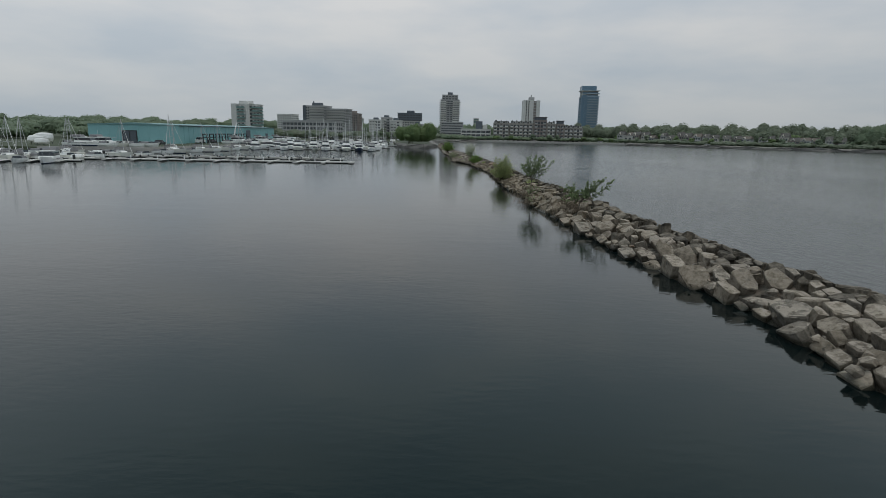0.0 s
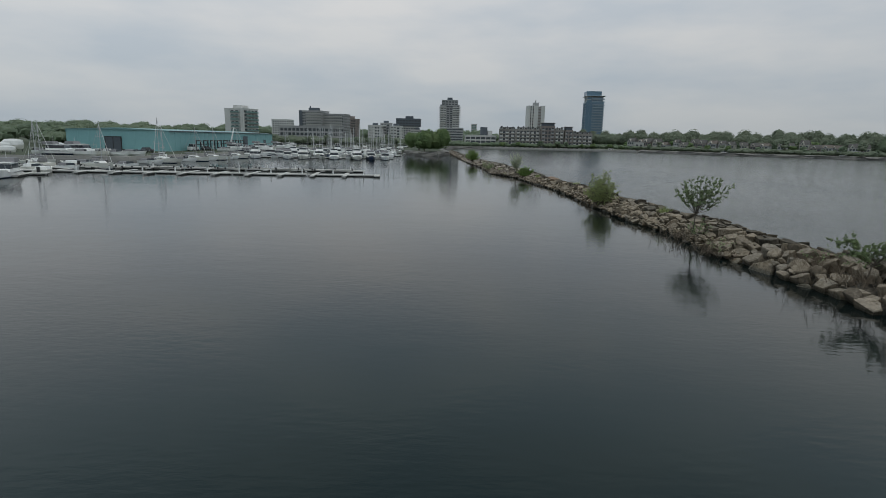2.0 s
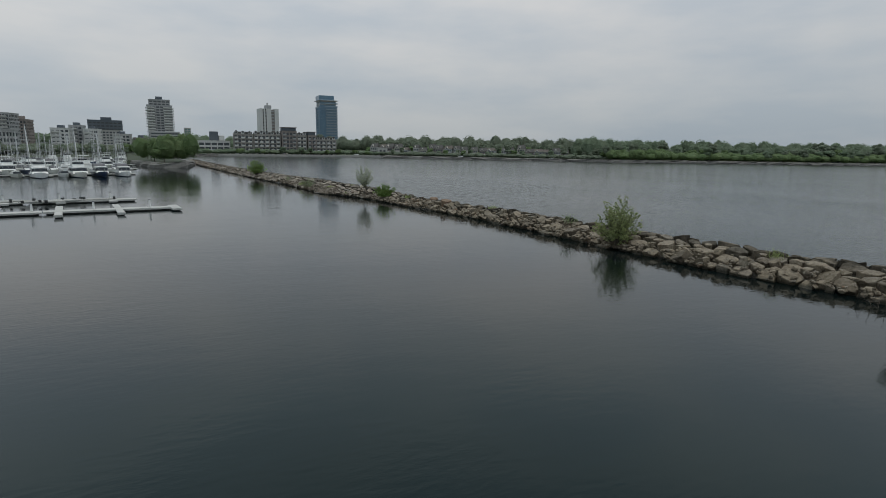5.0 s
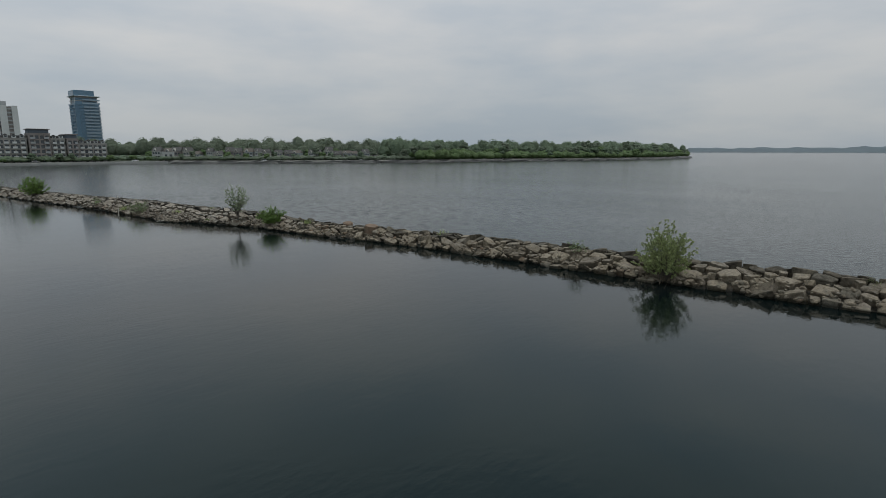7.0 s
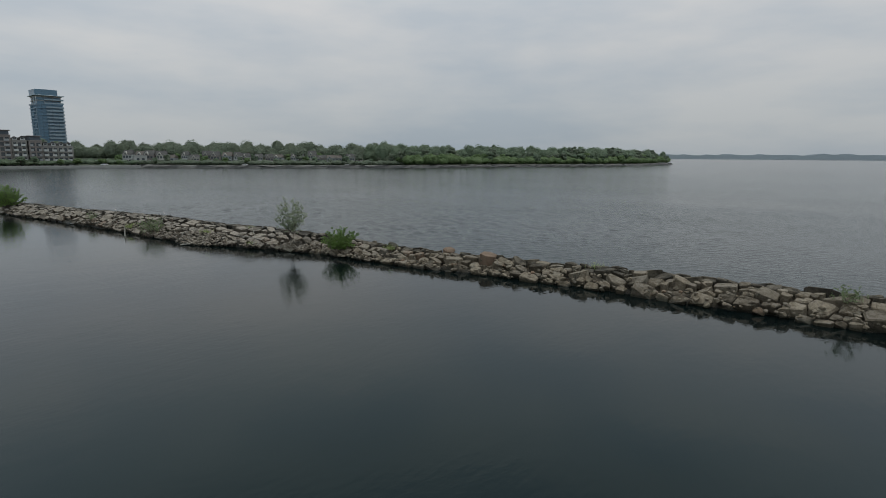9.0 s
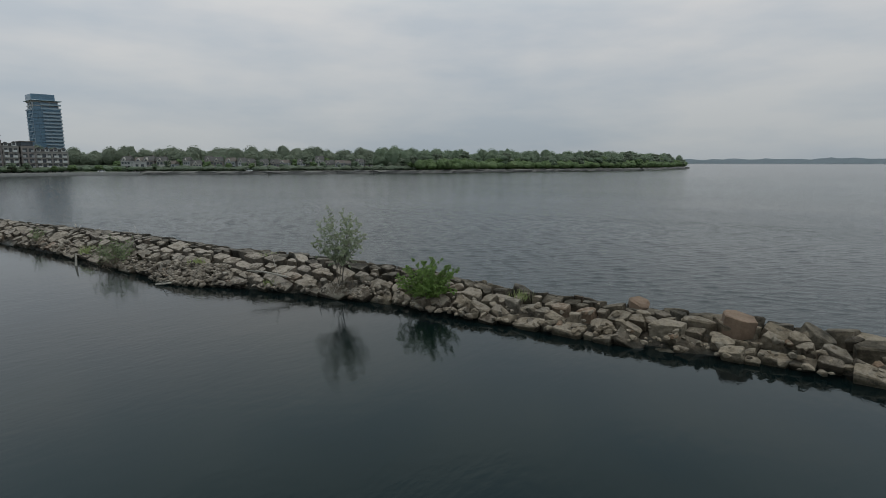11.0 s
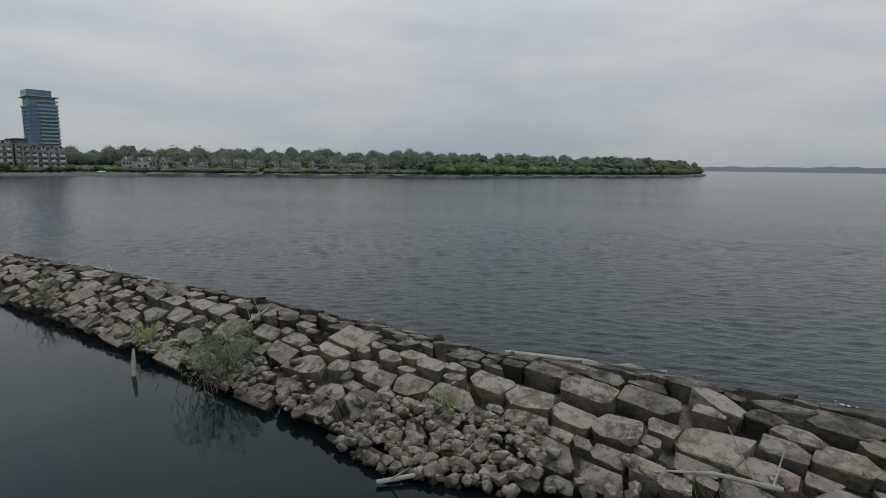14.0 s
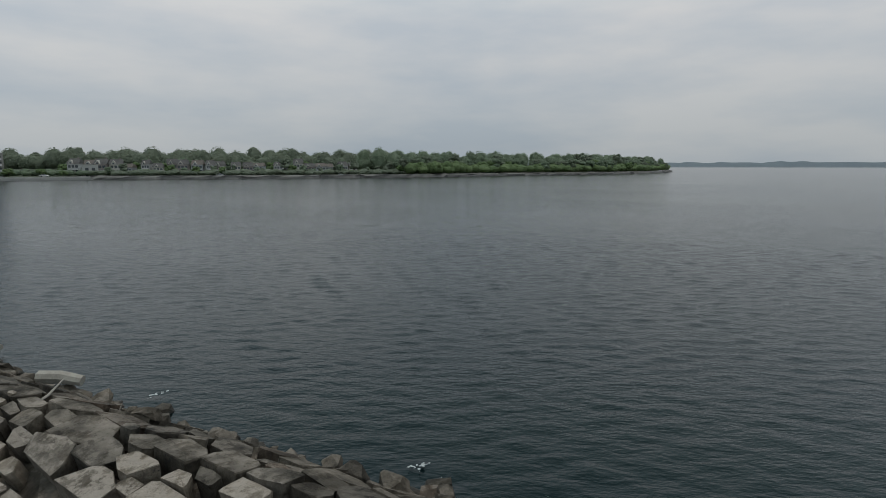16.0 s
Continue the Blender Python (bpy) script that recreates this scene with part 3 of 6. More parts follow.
def striped_tower():
    b, w = block("white concrete apartment tower with dark recessed window strips", 74, 91.5, 612, 18)
    for x0, x1, mat_s in ((-0.5, -0.36, WHITE_WALL), (-0.30, -0.22, WHITE_WALL), (-0.16, 0.10, WHITE_WALL), (0.28, 0.5, WHITE_WALL)):
        part("wall", boxes(((x0 * w, -9, 0), (x1 * w, 9, 42))), mat_s, b)
    part("wall", boxes(((-0.488 * w, -8.2, 0), (0.488 * w, 8.6, 41.2))), BROWN_BRICK, b, "dark recessed strip")
    for k in range(14):
        part("balcony", boxes(((0.10 * w, -8.9, k * 3), (0.28 * w, -8.0, k * 3 + 1.2))), GREY_WALL, b)
        for x in (-0.36, -0.22):
            part("window", boxes(((x * w, -8.5, k * 3 + 1.2), ((x + 0.06) * w, -8.1, k * 3 + 2.7))), WINDOW_GLASS, b)
    roof_box(b, -2.5, 3, -4, 4, 42, 45.5, GREY_WALL)
    roof_box(b, -0.6, 0.4, -1, 1, 45.5, 48, CONCRETE, "vent")


def stepped_tower():
    b, w = block("grey apartment tower with stacked white balconies and a stepped top", -20.5, 5.5, 776, 20)
    t = storeys(b, w, 20, 0, 17, 2.95, GREY_WALL, WINDOW_GLASS, 4.3, 0.4, 0.9, (WHITE_WALL, 1.5, ((-0.5, -0.2), (0.14, 0.5))), faces="fe")
    t2 = storeys(b, w * 0.84, 17, t, 2, 2.9, GREY_WALL, WINDOW_GLASS, 4, 0.45, 0.9)
    roof_box(b, -3.4, 3.4, -4, 4, t2, t2 + 3.4, DARK_WALL)
    part("podium", boxes(((-w / 2 + 1, -13, 0), (w / 2 + 6, -9.5, 21)), bevel=0.2), GREY_WALL, b)
    for k in range(6):
        part("window", boxes(((-w / 2 + 2, -13.15, k * 3.3 + 1.2), (w / 2 + 5, -12.9, k * 3.3 + 2.7))), WINDOW_GLASS, b)


def dark_block():
    b, w = block("charcoal flat-topped tower block over paler lower storeys", -78, -46, 762, 22)
    t = storeys(b, w - 5, 20, 0, 7, 2.9, CONCRETE, WINDOW_GLASS, 3.2, 0.5, 1.2)
    t2 = storeys(b, w, 22, t, 3, 3.3, DARK_WALL, WINDOW_GLASS, 4, 0.55, 1.0)
    roof_box(b, -4, 6, -5, 5, t2, t2 + 3.2, DARK_WALL)


def white_slab():
    b, w = block("white apartment block with pale green glass balconies", -193, -173.5, 486, 18, -20)
    t = storeys(b, w, 18, 0, 9, 2.95, WHITE_WALL, WINDOW_GLASS, 5, 0.4, 1.6, (GREEN_GLASS, 1.4, ((-0.15, 0.28),)), faces="fe")
    for x0, x1 in ((-0.5, -0.2), (0.30, 0.42)):
        part("wall", boxes(((x0 * w, -9.3, 0), (x1 * w, -8.8, t))), WHITE_WALL, b)
    roof_box(b, -4.5, 4, -5, 4, t, t + 2.6, WHITE_WALL)


def long_slab():
    b, w = block("long grey apartment slab with rows of windows", -144, -121, 632, 18, -13)
    storeys(b, w + 2, 18, 0, 10, 2.95, GREY_WALL, WINDOW_GLASS, 2.6, 0.4, 0.6, (CONCRETE, 1.2, ((-0.45, 0.45),)))
    b2, w2 = block("tall grey apartment slab with a dark blank end wall", -170, -144, 632, 20, -13)
    t = storeys(b2, w2, 20, 0, 11, 2.95, GREY_WALL, WINDOW_GLASS, 2.6, 0.42, 0.6, (CONCRETE, 1.1, ((-0.2, 0.5),)))
    part("end_wall", boxes(((-w2 / 2 - 0.3, -10.4, 0), (-w2 / 2 + 3.5, -9.6, t))), DARK_WALL, b2)
    roof_box(b2, -5, 5, -4, 4, t, t + 3.2, DARK_WALL)
    roof_box(b2, -5, -4, -1, 0, t + 3.2, t + 5.2, DARK_WALL, "vent")


def mid_background():
    b, w = block("white flat-roofed apartment block on the rise", -243, -220, 766, 18, -17)
    t = storeys(b, w, 18, 0, 9, 2.9, WHITE_WALL, WINDOW_GLASS, 4, 0.5, 1.2)
    b, w = block("long low grey office block with banded windows", -128, -86, 414, 16, -15)
    storeys(b, w, 16, 0, 4, 3.1, GREY_WALL, WINDOW_GLASS, 3.2, 0.38, 0.5)
    b, w = block("brown square apartment block with a roof hut", -132, -118, 690, 16, -11)
    t = storeys(b, w, 16, 0, 9, 2.95, BROWN_BRICK, WINDOW_GLASS, 2.8, 0.5, 0.9)
    roof_box(b, -2.5, 2.5, -3, 3, t, t + 3, BROWN_BRICK)
    for x0, x1, y, fl, wall, lab in ((-91, -78, 596, 6, WHITE_WALL, "white stepped apartment block with dark roof"), (-80, -70, 612, 7, GREY_WALL, "grey apartment block with dark roof huts"), (-69, -58, 600, 6, WHITE_WALL, "white apartment block with balconies"), (-50, -36, 640, 5, CONCRETE, "pale low apartment block among trees"), (-34, -22, 650, 4, BROWN_BRICK, "brown brick low-rise with flat roof")):
        b, w = block(lab, x0, x1, y, 15, -5)
        t = storeys(b, w, 15, 0, fl, 2.95, wall, WINDOW_GLASS, 3.2, 0.45, 0.9, (WHITE_WALL, 1.1, ((-0.4, 0.1),)))
        roof_box(b, -2.5, 2, -3, 3, t, t + 2.2, DARK_WALL)
    # glassy blocks far behind
    for x0, x1, y, z in ((-205, -190, 1150, 31), (36, 46, 1100, 36), (-420, -402, 1150, 24)):
        b, w = block("pale hazy tower far behind the town", x0, x1, y, 14)
        storeys(b, w, 14, 0, int(z / 3.1), 3.1, CONCRETE, GREEN_GLASS, 5, 0.35, 0.6)


def peaked_dormer(b, x, y, z, w, d, high, wall):
    """A small gabled dormer: a pale front under a dark peaked roof."""
    part("dormer", boxes(((x - w / 2, y, z), (x + w / 2, y + d, z + high))), wall, b)
    bm = bmesh.new()
    v = [bm.verts.new(p) for p in ((x - w / 2 - 0.2, y - 0.2, z + high), (x + w / 2 + 0.2, y - 0.2, z + high), (x + w / 2 + 0.2, y + d, z + high), (x - w / 2 - 0.2, y + d, z + high), (x, y - 0.2, z + high + w * 0.45), (x, y + d, z + high + w * 0.45))]
    for f in ((0, 1, 4), (1, 2, 5, 4), (2, 3, 5), (3, 0, 4, 5), (3, 2, 1, 0)):
        bm.faces.new([v[i] for i in f])
    part("dormer_roof", bm, ROOF_DARK, b)
    part("dormer_window", boxes(((x - w * 0.28, y - 0.06, z + high * 0.25), (x + w * 0.28, y + 0.02, z + high * 0.9))), WINDOW_GLASS, b)


def waterfront():
    """Waterfront flats in joined blocks: brown brick bays between taupe ranges full of small white balconies."""
    y, spans = 512, ((36, 51, 5, TAUPE), (51, 72, 5, TAUPE), (72, 84, 6, BROWN_BRICK), (84, 92, 5, TAUPE), (92, 99, 5, BROWN_BRICK), (99, 116, 4, TAUPE))
    for i, (x0, x1, fl, wall) in enumerate(spans):
        lab = "brown brick waterfront apartment block with recessed windows" if wall is BROWN_BRICK else "taupe waterfront apartment block with many small white balconies"
        b, w = block(lab, x0 + 0.2, x1 - 0.2, y - 0.13 * (x0 - 36) + (0 if i % 2 else -1.5), 18, -7)
        n_bal = max(2, round(w / 4.2))
        spans_b = tuple(((k + 0.18) / n_bal - 0.5, (k + 0.74) / n_bal - 0.5) for k in range(n_bal))
        t = storeys(b, w, 18, 0, fl, 3.05, wall, WINDOW_GLASS, 2.9, 0.32, 0.8, (GREY_WALL, 1.0, ((-0.42, -0.2), (0.2, 0.42))) if wall is BROWN_BRICK else (WHITE_WALL, 1.5, spans_b))
        if wall is BROWN_BRICK:
            part("top_storey", boxes(((-w / 2 + 0.5, -8.2, t), (w / 2 - 0.5, 8.2, t + 2.4)), bevel=0.2), DARK_WALL, b)
            part("roof_slab", boxes(((-w / 2 - 0.3, -9.0, t + 2.4), (w / 2 + 0.3, 9.0, t + 2.8))), BROWN_BRICK, b)
        else:
            part("mansard", boxes(((-w / 2 + 0.6, -8.3, t), (w / 2 - 0.6, 8.3, t + 1.5)), bevel=0.4), ROOF_DARK, b)
            for k in range(n_bal):
                x = w * ((k + 0.46) / n_bal - 0.5)
                peaked_dormer(b, x, -8.9, t, 2.3, 4.0, rng.uniform(1.1, 1.7), WHITE_WALL if k % 2 else CONCRETE)
    b, w = block("low white terraced building with a dark upper storey", 6, 34, 522, 16, name="terrace_building", category="building")
    t = storeys(b, w, 16, 0, 3, 3.2, WHITE_WALL, WINDOW_GLASS, 5, 0.4, 0.6)
    roof_box(b, 0, 6, -4, 4, t, t + 7, DARK_WALL, "tower_block")
    roof_box(b, 6.5, 10.5, -4, 4, t, t + 4, WHITE_WALL, "stair_block")


def house(label, wall, roof, w=8.4, d=10.0, high=6.6, name="house"):
    h = thing(name, label, "house", group="houses along the shore")
    part("wall", boxes(((-w / 2, -d / 2, 0), (w / 2, d / 2, high))), wall, h)
    bm = bmesh.new()
    e = 0.45
    for x0, x1, y0, y1, hz in ((-w / 2 - e, w / 2 + e, -d / 2 - e, d / 2 + e, 3.4),):
        v = [bm.verts.new(p) for p in ((x0, y0, high), (x1, y0, high), (x1, y1, high), (x0, y1, high), (x0 + 0.6, 0, high + hz), (x1 - 0.6, 0, high + hz))]
        for f in ((0, 1, 5, 4), (1, 2, 5), (2, 3, 4, 5), (3, 0, 4), (3, 2, 1, 0)):
            bm.faces.new([v[i] for i in f])
    part("roof", bm, roof, h)
    bm = bmesh.new()
    v = [bm.verts.new(p) for p in ((-w * 0.42, -d / 2 - e - 0.05, high - 0.3), (w * 0.1, -d / 2 - e - 0.05, high - 0.3), (-w * 0.16, -d / 2 - e - 0.05, high + 2.5), (-w * 0.16, -d / 2 + 3.6, high + 2.5), (-w * 0.42, -d / 2 + 0.2, high - 0.3), (w * 0.1, -d / 2 + 0.2, high - 0.3))]
    for f in ((0, 1, 2), (0, 2, 3, 4), (1, 5, 3, 2), (0, 4, 5, 1)):
        bm.faces.new([v[i] for i in f])
    part("gable", bm, BEIGE, h, "pale-trimmed gable")
    for cx in (-w * 0.16,):
        bm = bmesh.new()
        v = [bm.verts.new((cx + dx, -d / 2 - e - 0.11 + dy, high + dz)) for dy in (0.0, 0.08) for dx, dz in ((-w * 0.17, -0.05), (w * 0.17, -0.05), (0.0, 1.75))]
        for f in ((0, 1, 2), (5, 4, 3), (0, 3, 4, 1), (1, 4, 5, 2), (2, 5, 3, 0)):
            bm.faces.new([v[i] for i in f])
        part("gable_panel", bm, wall, h)
    for z in (1.0, 3.9):
        for x in (-w * 0.3, 0.0, w * 0.3):
            if z < 2 and x == 0:
                continue
            win = part("window", boxes(((x - 0.9, -d / 2 - 0.04, z), (x + 0.9, -d / 2 + 0.1, z + 1.7))), WINDOW_GLASS, h)
    part("window", boxes(((-w * 0.16 - 0.6, -d / 2 - e - 0.16, high), (-w * 0.16 + 0.6, -d / 2 - e - 0.04, high + 0.9))), WINDOW_GLASS, h)
    part("door", boxes(((-0.55, -d / 2 - 0.05, 0), (0.55, -d / 2 + 0.1, 2.1))), DARK_WALL, h)
    part("porch", boxes(((-w * 0.4, -d / 2 - 1.5, 2.5), (w * 0.4, -d / 2 - 0.05, 2.75))), WHITE_WALL, h)
    part("chimney", boxes(((w * 0.22, -0.5, high + 1), (w * 0.22 + 0.8, 0.5, high + 4.2))), BROWN_BRICK, h)
    return h


def houses():
    kinds = [house("pale gabled house with white trim above the shore", CONCRETE, ROOF_DARK), house("grey gabled house with brown roof above the shore", GREY_WALL, SLATE), house("brown brick gabled house above the shore", BROWN_BRICK, ROOF_DARK), house("beige gabled house with dark roof above the shore", BEIGE, ROOF_DARK)]
    line = ((150, 516), (172, 494), (200, 465), (225, 446), (250, 430), (284, 410))
    length = [0]
    for a, b in zip(line, line[1:]):
        length.append(length[-1] + math.dist(a, b))
    for k in range(23):
        s = 4 + k * (length[-1] - 8) / 22
        x = float(np.interp(s, length, [p[0] for p in line]))
        y = float(np.interp(s, length, [p[1] for p in line]))
        x, y = x + rng.normal(0, 1.2) + 1.5, y + rng.normal(0, 1.8) + 2
        m = pose(x, y, LAND_TOP + 0.6 + 1.2 * rng.random(), 0, 0, -40 + rng.normal(0, 6)) @ Matrix.Diagonal((rng.uniform(0.72, 0.98), 0.8, rng.uniform(0.72, 1.02), 1))
        src = kinds[(k * 3 + k // 4) % 4]
        if k < 4:
            kinds[k].matrix_basis = m
        else:
            copy_thing(src, m)
    b = thing("house", "pale square flat-roofed house near the water", "house", (153, 498, LAND_TOP - 0.1), -12)
    t = storeys(b, 8, 8, 0, 2, 3.1, CONCRETE, WINDOW_GLASS, 4.5, 0.4, 1.5)
    for x, y, r in ((520, 322, -20), (560, 312, -12), (405, 372, -20)):
        copy_thing(kinds[0], pose(x, y, LAND_TOP, 0, 0, r))


for build in (glass_tower, striped_tower, stepped_tower, dark_block, white_slab, long_slab, mid_background, waterfront, houses):
    build()

# ---- the marina: boat shed, quay, docks, boats ----
def boat_shed():
    """A long shed: its gable end with the boat door faces the harbour, its flank runs along the quay."""
    shed = thing("boat_shed", "long teal metal-clad boat shed with dark doors", "shed", (-100, 204, LAND_TOP - 0.1), 1.5)
    wide, length, high = 33.0, 116.0, 6.7
    part("wall", boxes(((-wide, 0, 0), (0, length, high))), TEAL_CLADDING, shed)
    for k in range(1, 9):
        part("wall_rib", boxes(((-k * wide / 9 - 0.06, -0.08, 0.3), (-k * wide / 9 + 0.06, 0.02, high - 0.2))), TEAL_CLADDING, shed)
    for k in range(1, 29):
        part("wall_rib", boxes(((-0.02, k * 4 - 0.06, 0.3), (0.08, k * 4 + 0.06, high - 0.2))), TEAL_CLADDING, shed)
    bm = bmesh.new()
    e = 0.4
    v = [bm.verts.new(p) for p in ((-wide - e, -e, high), (e, -e, high), (e, length + e, high), (-wide - e, length + e, high), (-wide / 2, -e, high + 0.7), (-wide / 2, length + e, high + 0.7))]
    for f in ((0, 1, 4), (1, 2, 5, 4), (2, 3, 5), (3, 0, 4, 5), (3, 2, 1, 0)):
        bm.faces.new([v[i] for i in f])
    part("roof", bm, TEAL_ROOF, shed)
    part("gutter", boxes(((e, -e, high - 0.22), (e + 0.18, length + e, high + 0.04))), DARK_WALL, shed)
    d = part("door", boxes(((-20.4, -0.14, 0), (-15.6, 0.05, 4.3))), DARK_WALL, shed, "dark roller door")
    part("door_frame", boxes(((-20.7, -0.2, 0), (-20.4, 0.05, 4.6)), ((-15.6, -0.2, 0), (-15.3, 0.05, 4.6)), ((-18.1, -0.22, 0), (-17.9, 0.05, 4.3)), ((-20.4, -0.2, 4.3), (-15.6, 0.05, 4.6))), BLACK_STEEL, d)
    for s, wd, hd in ((70, 6.0, 5.2), (100, 4.0, 3.6)):
        part("door", boxes(((-0.05, s, 0), (0.14, s + wd, hd))), DARK_WALL, shed, "dark roller door")


boat_shed()


def boat_rack(at, turn):
    r = thing("boat_rack", "black steel boat rack frame on the quay", "rack", at, turn, "boat racks on the quay")
    for x in (-1.6, 1.6):
        part("post", boxes(((x - 0.16, -0.16, 0), (x + 0.16, 0.16, 3.3))), BLACK_STEEL, r)
    part("beam", boxes(((-1.9, -0.2, 3.3), (1.9, 0.2, 3.7))), BLACK_STEEL, r)
    part("arm", boxes(((-1.6, -1.2, 2.2), (-1.3, 0.1, 2.45)), ((1.3, -1.2, 2.2), (1.6, 0.1, 2.45))), BLACK_STEEL, r)
    return r


rack = boat_rack((-95.5, 215, LAND_TOP), 88)
for k in range(1, 8):
    copy_thing(rack, pose(-95.5 + k * 0.1, 215 + k * 5.6, LAND_TOP, 0, 0, 88))

# a white jib crane leaning over the quay
crane = thing("jib_crane", "white jib crane leaning on a grey base on the quay", "crane", (-89, 226, LAND_TOP), 30)
part("base", boxes(((-1, -1, 0), (1, 1, 1.2)), bevel=0.1), CONCRETE, crane)
bm = bmesh.new()
add_tube(bm, [(0, 0, 1.2), (0.9, 0, 5.0), (1.7, 0, 8.4)], [0.32, 0.28, 0.2], 8)
part("jib", bm, WHITE_HULL, crane)


def car(label, paint, high=1.0):
    c = thing("car", label, "car", group="parked cars")
    bm = bmesh.new()
    add_box(bm, (-2.2, -0.88, 0.35), (2.2, 0.88, 0.95 * high), 0.15)
    part("body", bm, paint, c)
    bm = bmesh.new()
    v = [bm.verts.new(p) for p in ((-1.5, -0.8, 0.94 * high), (1.3, -0.8, 0.94 * high), (1.3, 0.8, 0.94 * high), (-1.5, 0.8, 0.94 * high), (-1.1, -0.66, 1.5 * high), (0.7, -0.66, 1.5 * high), (0.7, 0.66, 1.5 * high), (-1.1, 0.66, 1.5 * high))]
    for f in ((0, 1, 5, 4), (1, 2, 6, 5), (2, 3, 7, 6), (3, 0, 4, 7)):
        bm.faces.new([v[i] for i in f])
    part("window", bm, DARK_GLASS, c)
    part("roof", boxes(((-1.1, -0.66, 1.5 * high), (0.7, 0.66, 1.56 * high))), paint, c)
    for x in (-1.35, 1.35):
        for y in (-0.86, 0.86):
            bm = bmesh.new()
            bmesh.ops.create_cone(bm, cap_ends=True, segments=14, radius1=0.34, radius2=0.34, depth=0.22, matrix=Matrix.Translation((x, y, 0.34)) @ Matrix.Rotation(math.pi / 2, 4, "X"))
            part("wheel", bm, TYRE, c)
    return c


CARS = [car("white parked car on grey paving", CAR_WHITE), car("dark grey parked car on grey paving", CAR_DARK), car("maroon parked car on grey paving", CAR_RED), car("white parked van on the quay", CAR_WHITE, 1.55)]
SPOTS = [(-97, 214, 80, 3), (-96, 222, 80, 1), (-94, 262, 80, 0), (-92, 272, 80, 2), (196, 437, -40, 0), (210, 428, -35, 1), (128, 492, -5, 0), (70, 493, 0, 1), (-36, 372, 70, 0), (-100, 190, 80, 1), (258, 400, -32, 0)]
seen_kind = set()
for x, y, r, k in SPOTS:
    m = pose(x, y, LAND_TOP, 0, 0, r)
    if k in seen_kind:
        copy_thing(CARS[k], m)
    else:
        CARS[k].matrix_basis = m
        seen_kind.add(k)


# ---- docks ----
def dock_deck(bm, x0, x1, y0, y1, z0, z1):
    add_box(bm, (x0, y0, z0), (x1, y1, z1), 0.04)


def dock_run(name_label, at, turn, length, fingers, finger_len, finger_w=1.0, back=0):
    """A floating walkway along -x from its end, with finger piers towards -y."""
    dk = thing("floating_dock", name_label, "dock", at, turn, "marina docks")
    n = max(1, int(length / 12))
    for k in range(n):
        x0, x1 = -length * (k + 1) / n + 0.05, -length * k / n - 0.05
        bm = bmesh.new()
        dock_deck(bm, x0, x1, -0.9, 0.9, 0.24, 0.34)
        part("deck", bm, DOCK_WOOD, dk)
        part("float", boxes(((x0 + 0.3, -0.7, -0.3), (x1 - 0.3, 0.7, 0.24))), DOCK_FLOAT, dk)
        part("fender", boxes(((x0, -0.96, 0.14), (x1, -0.9, 0.33))), DOCK_WOOD, dk)
    for x in fingers:
        f = part("finger", boxes(((x - finger_w / 2, -finger_len, 0.23), (x + finger_w / 2, -0.95, 0.35)), bevel=0.03), DOCK_WOOD, dk)
        part("float", boxes(((x - finger_w / 2 + 0.1, -finger_len + 0.2, -0.3), (x + finger_w / 2 - 0.1, -1.2, 0.23))), DOCK_FLOAT, f)
        part("end_cap", boxes(((x - finger_w / 2 - 0.05, -finger_len - 0.07, 0.1), (x + finger_w / 2 + 0.05, -finger_len, 0.35))), DOCK_WOOD, f)
    for x in (fingers if back else ()):
        part("finger", boxes(((x - finger_w / 2, 0.95, 0.23), (x + finger_w / 2, back, 0.35)), bevel=0.03), DOCK_WOOD, dk)
    return dk


def pedestal():
    p = thing("power_pedestal", "white dock power pedestal on weathered boards", "pedestal", group="dock pedestals")
    part("post", boxes(((-0.11, -0.11, 0), (0.11, 0.11, 0.85)), bevel=0.03), SHRINK_WRAP, p)
    part("cap", boxes(((-0.14, -0.14, 0.85), (0.14, 0.14, 0.95)), bevel=0.04), CANVAS_GREY, p)
    return p


def loose_boom(at, turn, length):
    b = thing("mooring_boom", "grey timber mooring boom propped on the dock", "boom", at, turn, "mooring booms")
    bm = bmesh.new()
    add_tube(bm, [(0, 0, 0.12), (length, 0, 0.12)], [0.13, 0.11], 6)
    part("pole", bm, DOCK_WOOD, b)
    part("bracket", boxes(((0.1, -0.2, 0), (0.35, 0.2, 0.45))), BLACK_STEEL, b)
    part("bracket", boxes(((length - 0.5, -0.2, 0), (length - 0.2, 0.2, 0.35))), BLACK_STEEL, b)
    return b


SLOPE = 5.8
front_fingers = [-5.9 * k - 0.7 for k in range(1, 12)]
front_dock = dock_run("long grey floating dock with empty finger berths", (-22.7, 131.4, 0), SLOPE, 70, front_fingers, 4.6, 0.75, 5.5)
dock_run("second grey floating dock with piled timbers", (-27.5, 144.2, 0), SLOPE, 76, [-5.9 * k - 3 for k in range(12)], 2.4)
end_float = part("end_float", boxes(((-1.1, -2.6, 0.1), (0.0, 1.9, 0.36)), bevel=0.04), DOCK_WOOD, front_dock, "wide end float")
ped = pedestal()
ca, sa = math.cos(radians(SLOPE)), math.sin(radians(SLOPE))
first = True
for ox, oy, n in ((-22.7, 131.4, 12), (-27.5, 144.2, 12)):
    for k in range(n):
        s = -(k * 5.9 + 3.2)
        m = pose(ox + ca * s - sa * 0.5, oy + sa * s + ca * 0.5, 0.34, 0, 0, SLOPE)
        if first:
            ped.matrix_basis, first = m, False
        else:
            copy_thing(ped, m)
boom = loose_boom((-30, 143.5, 0.34), 190, 5.2)
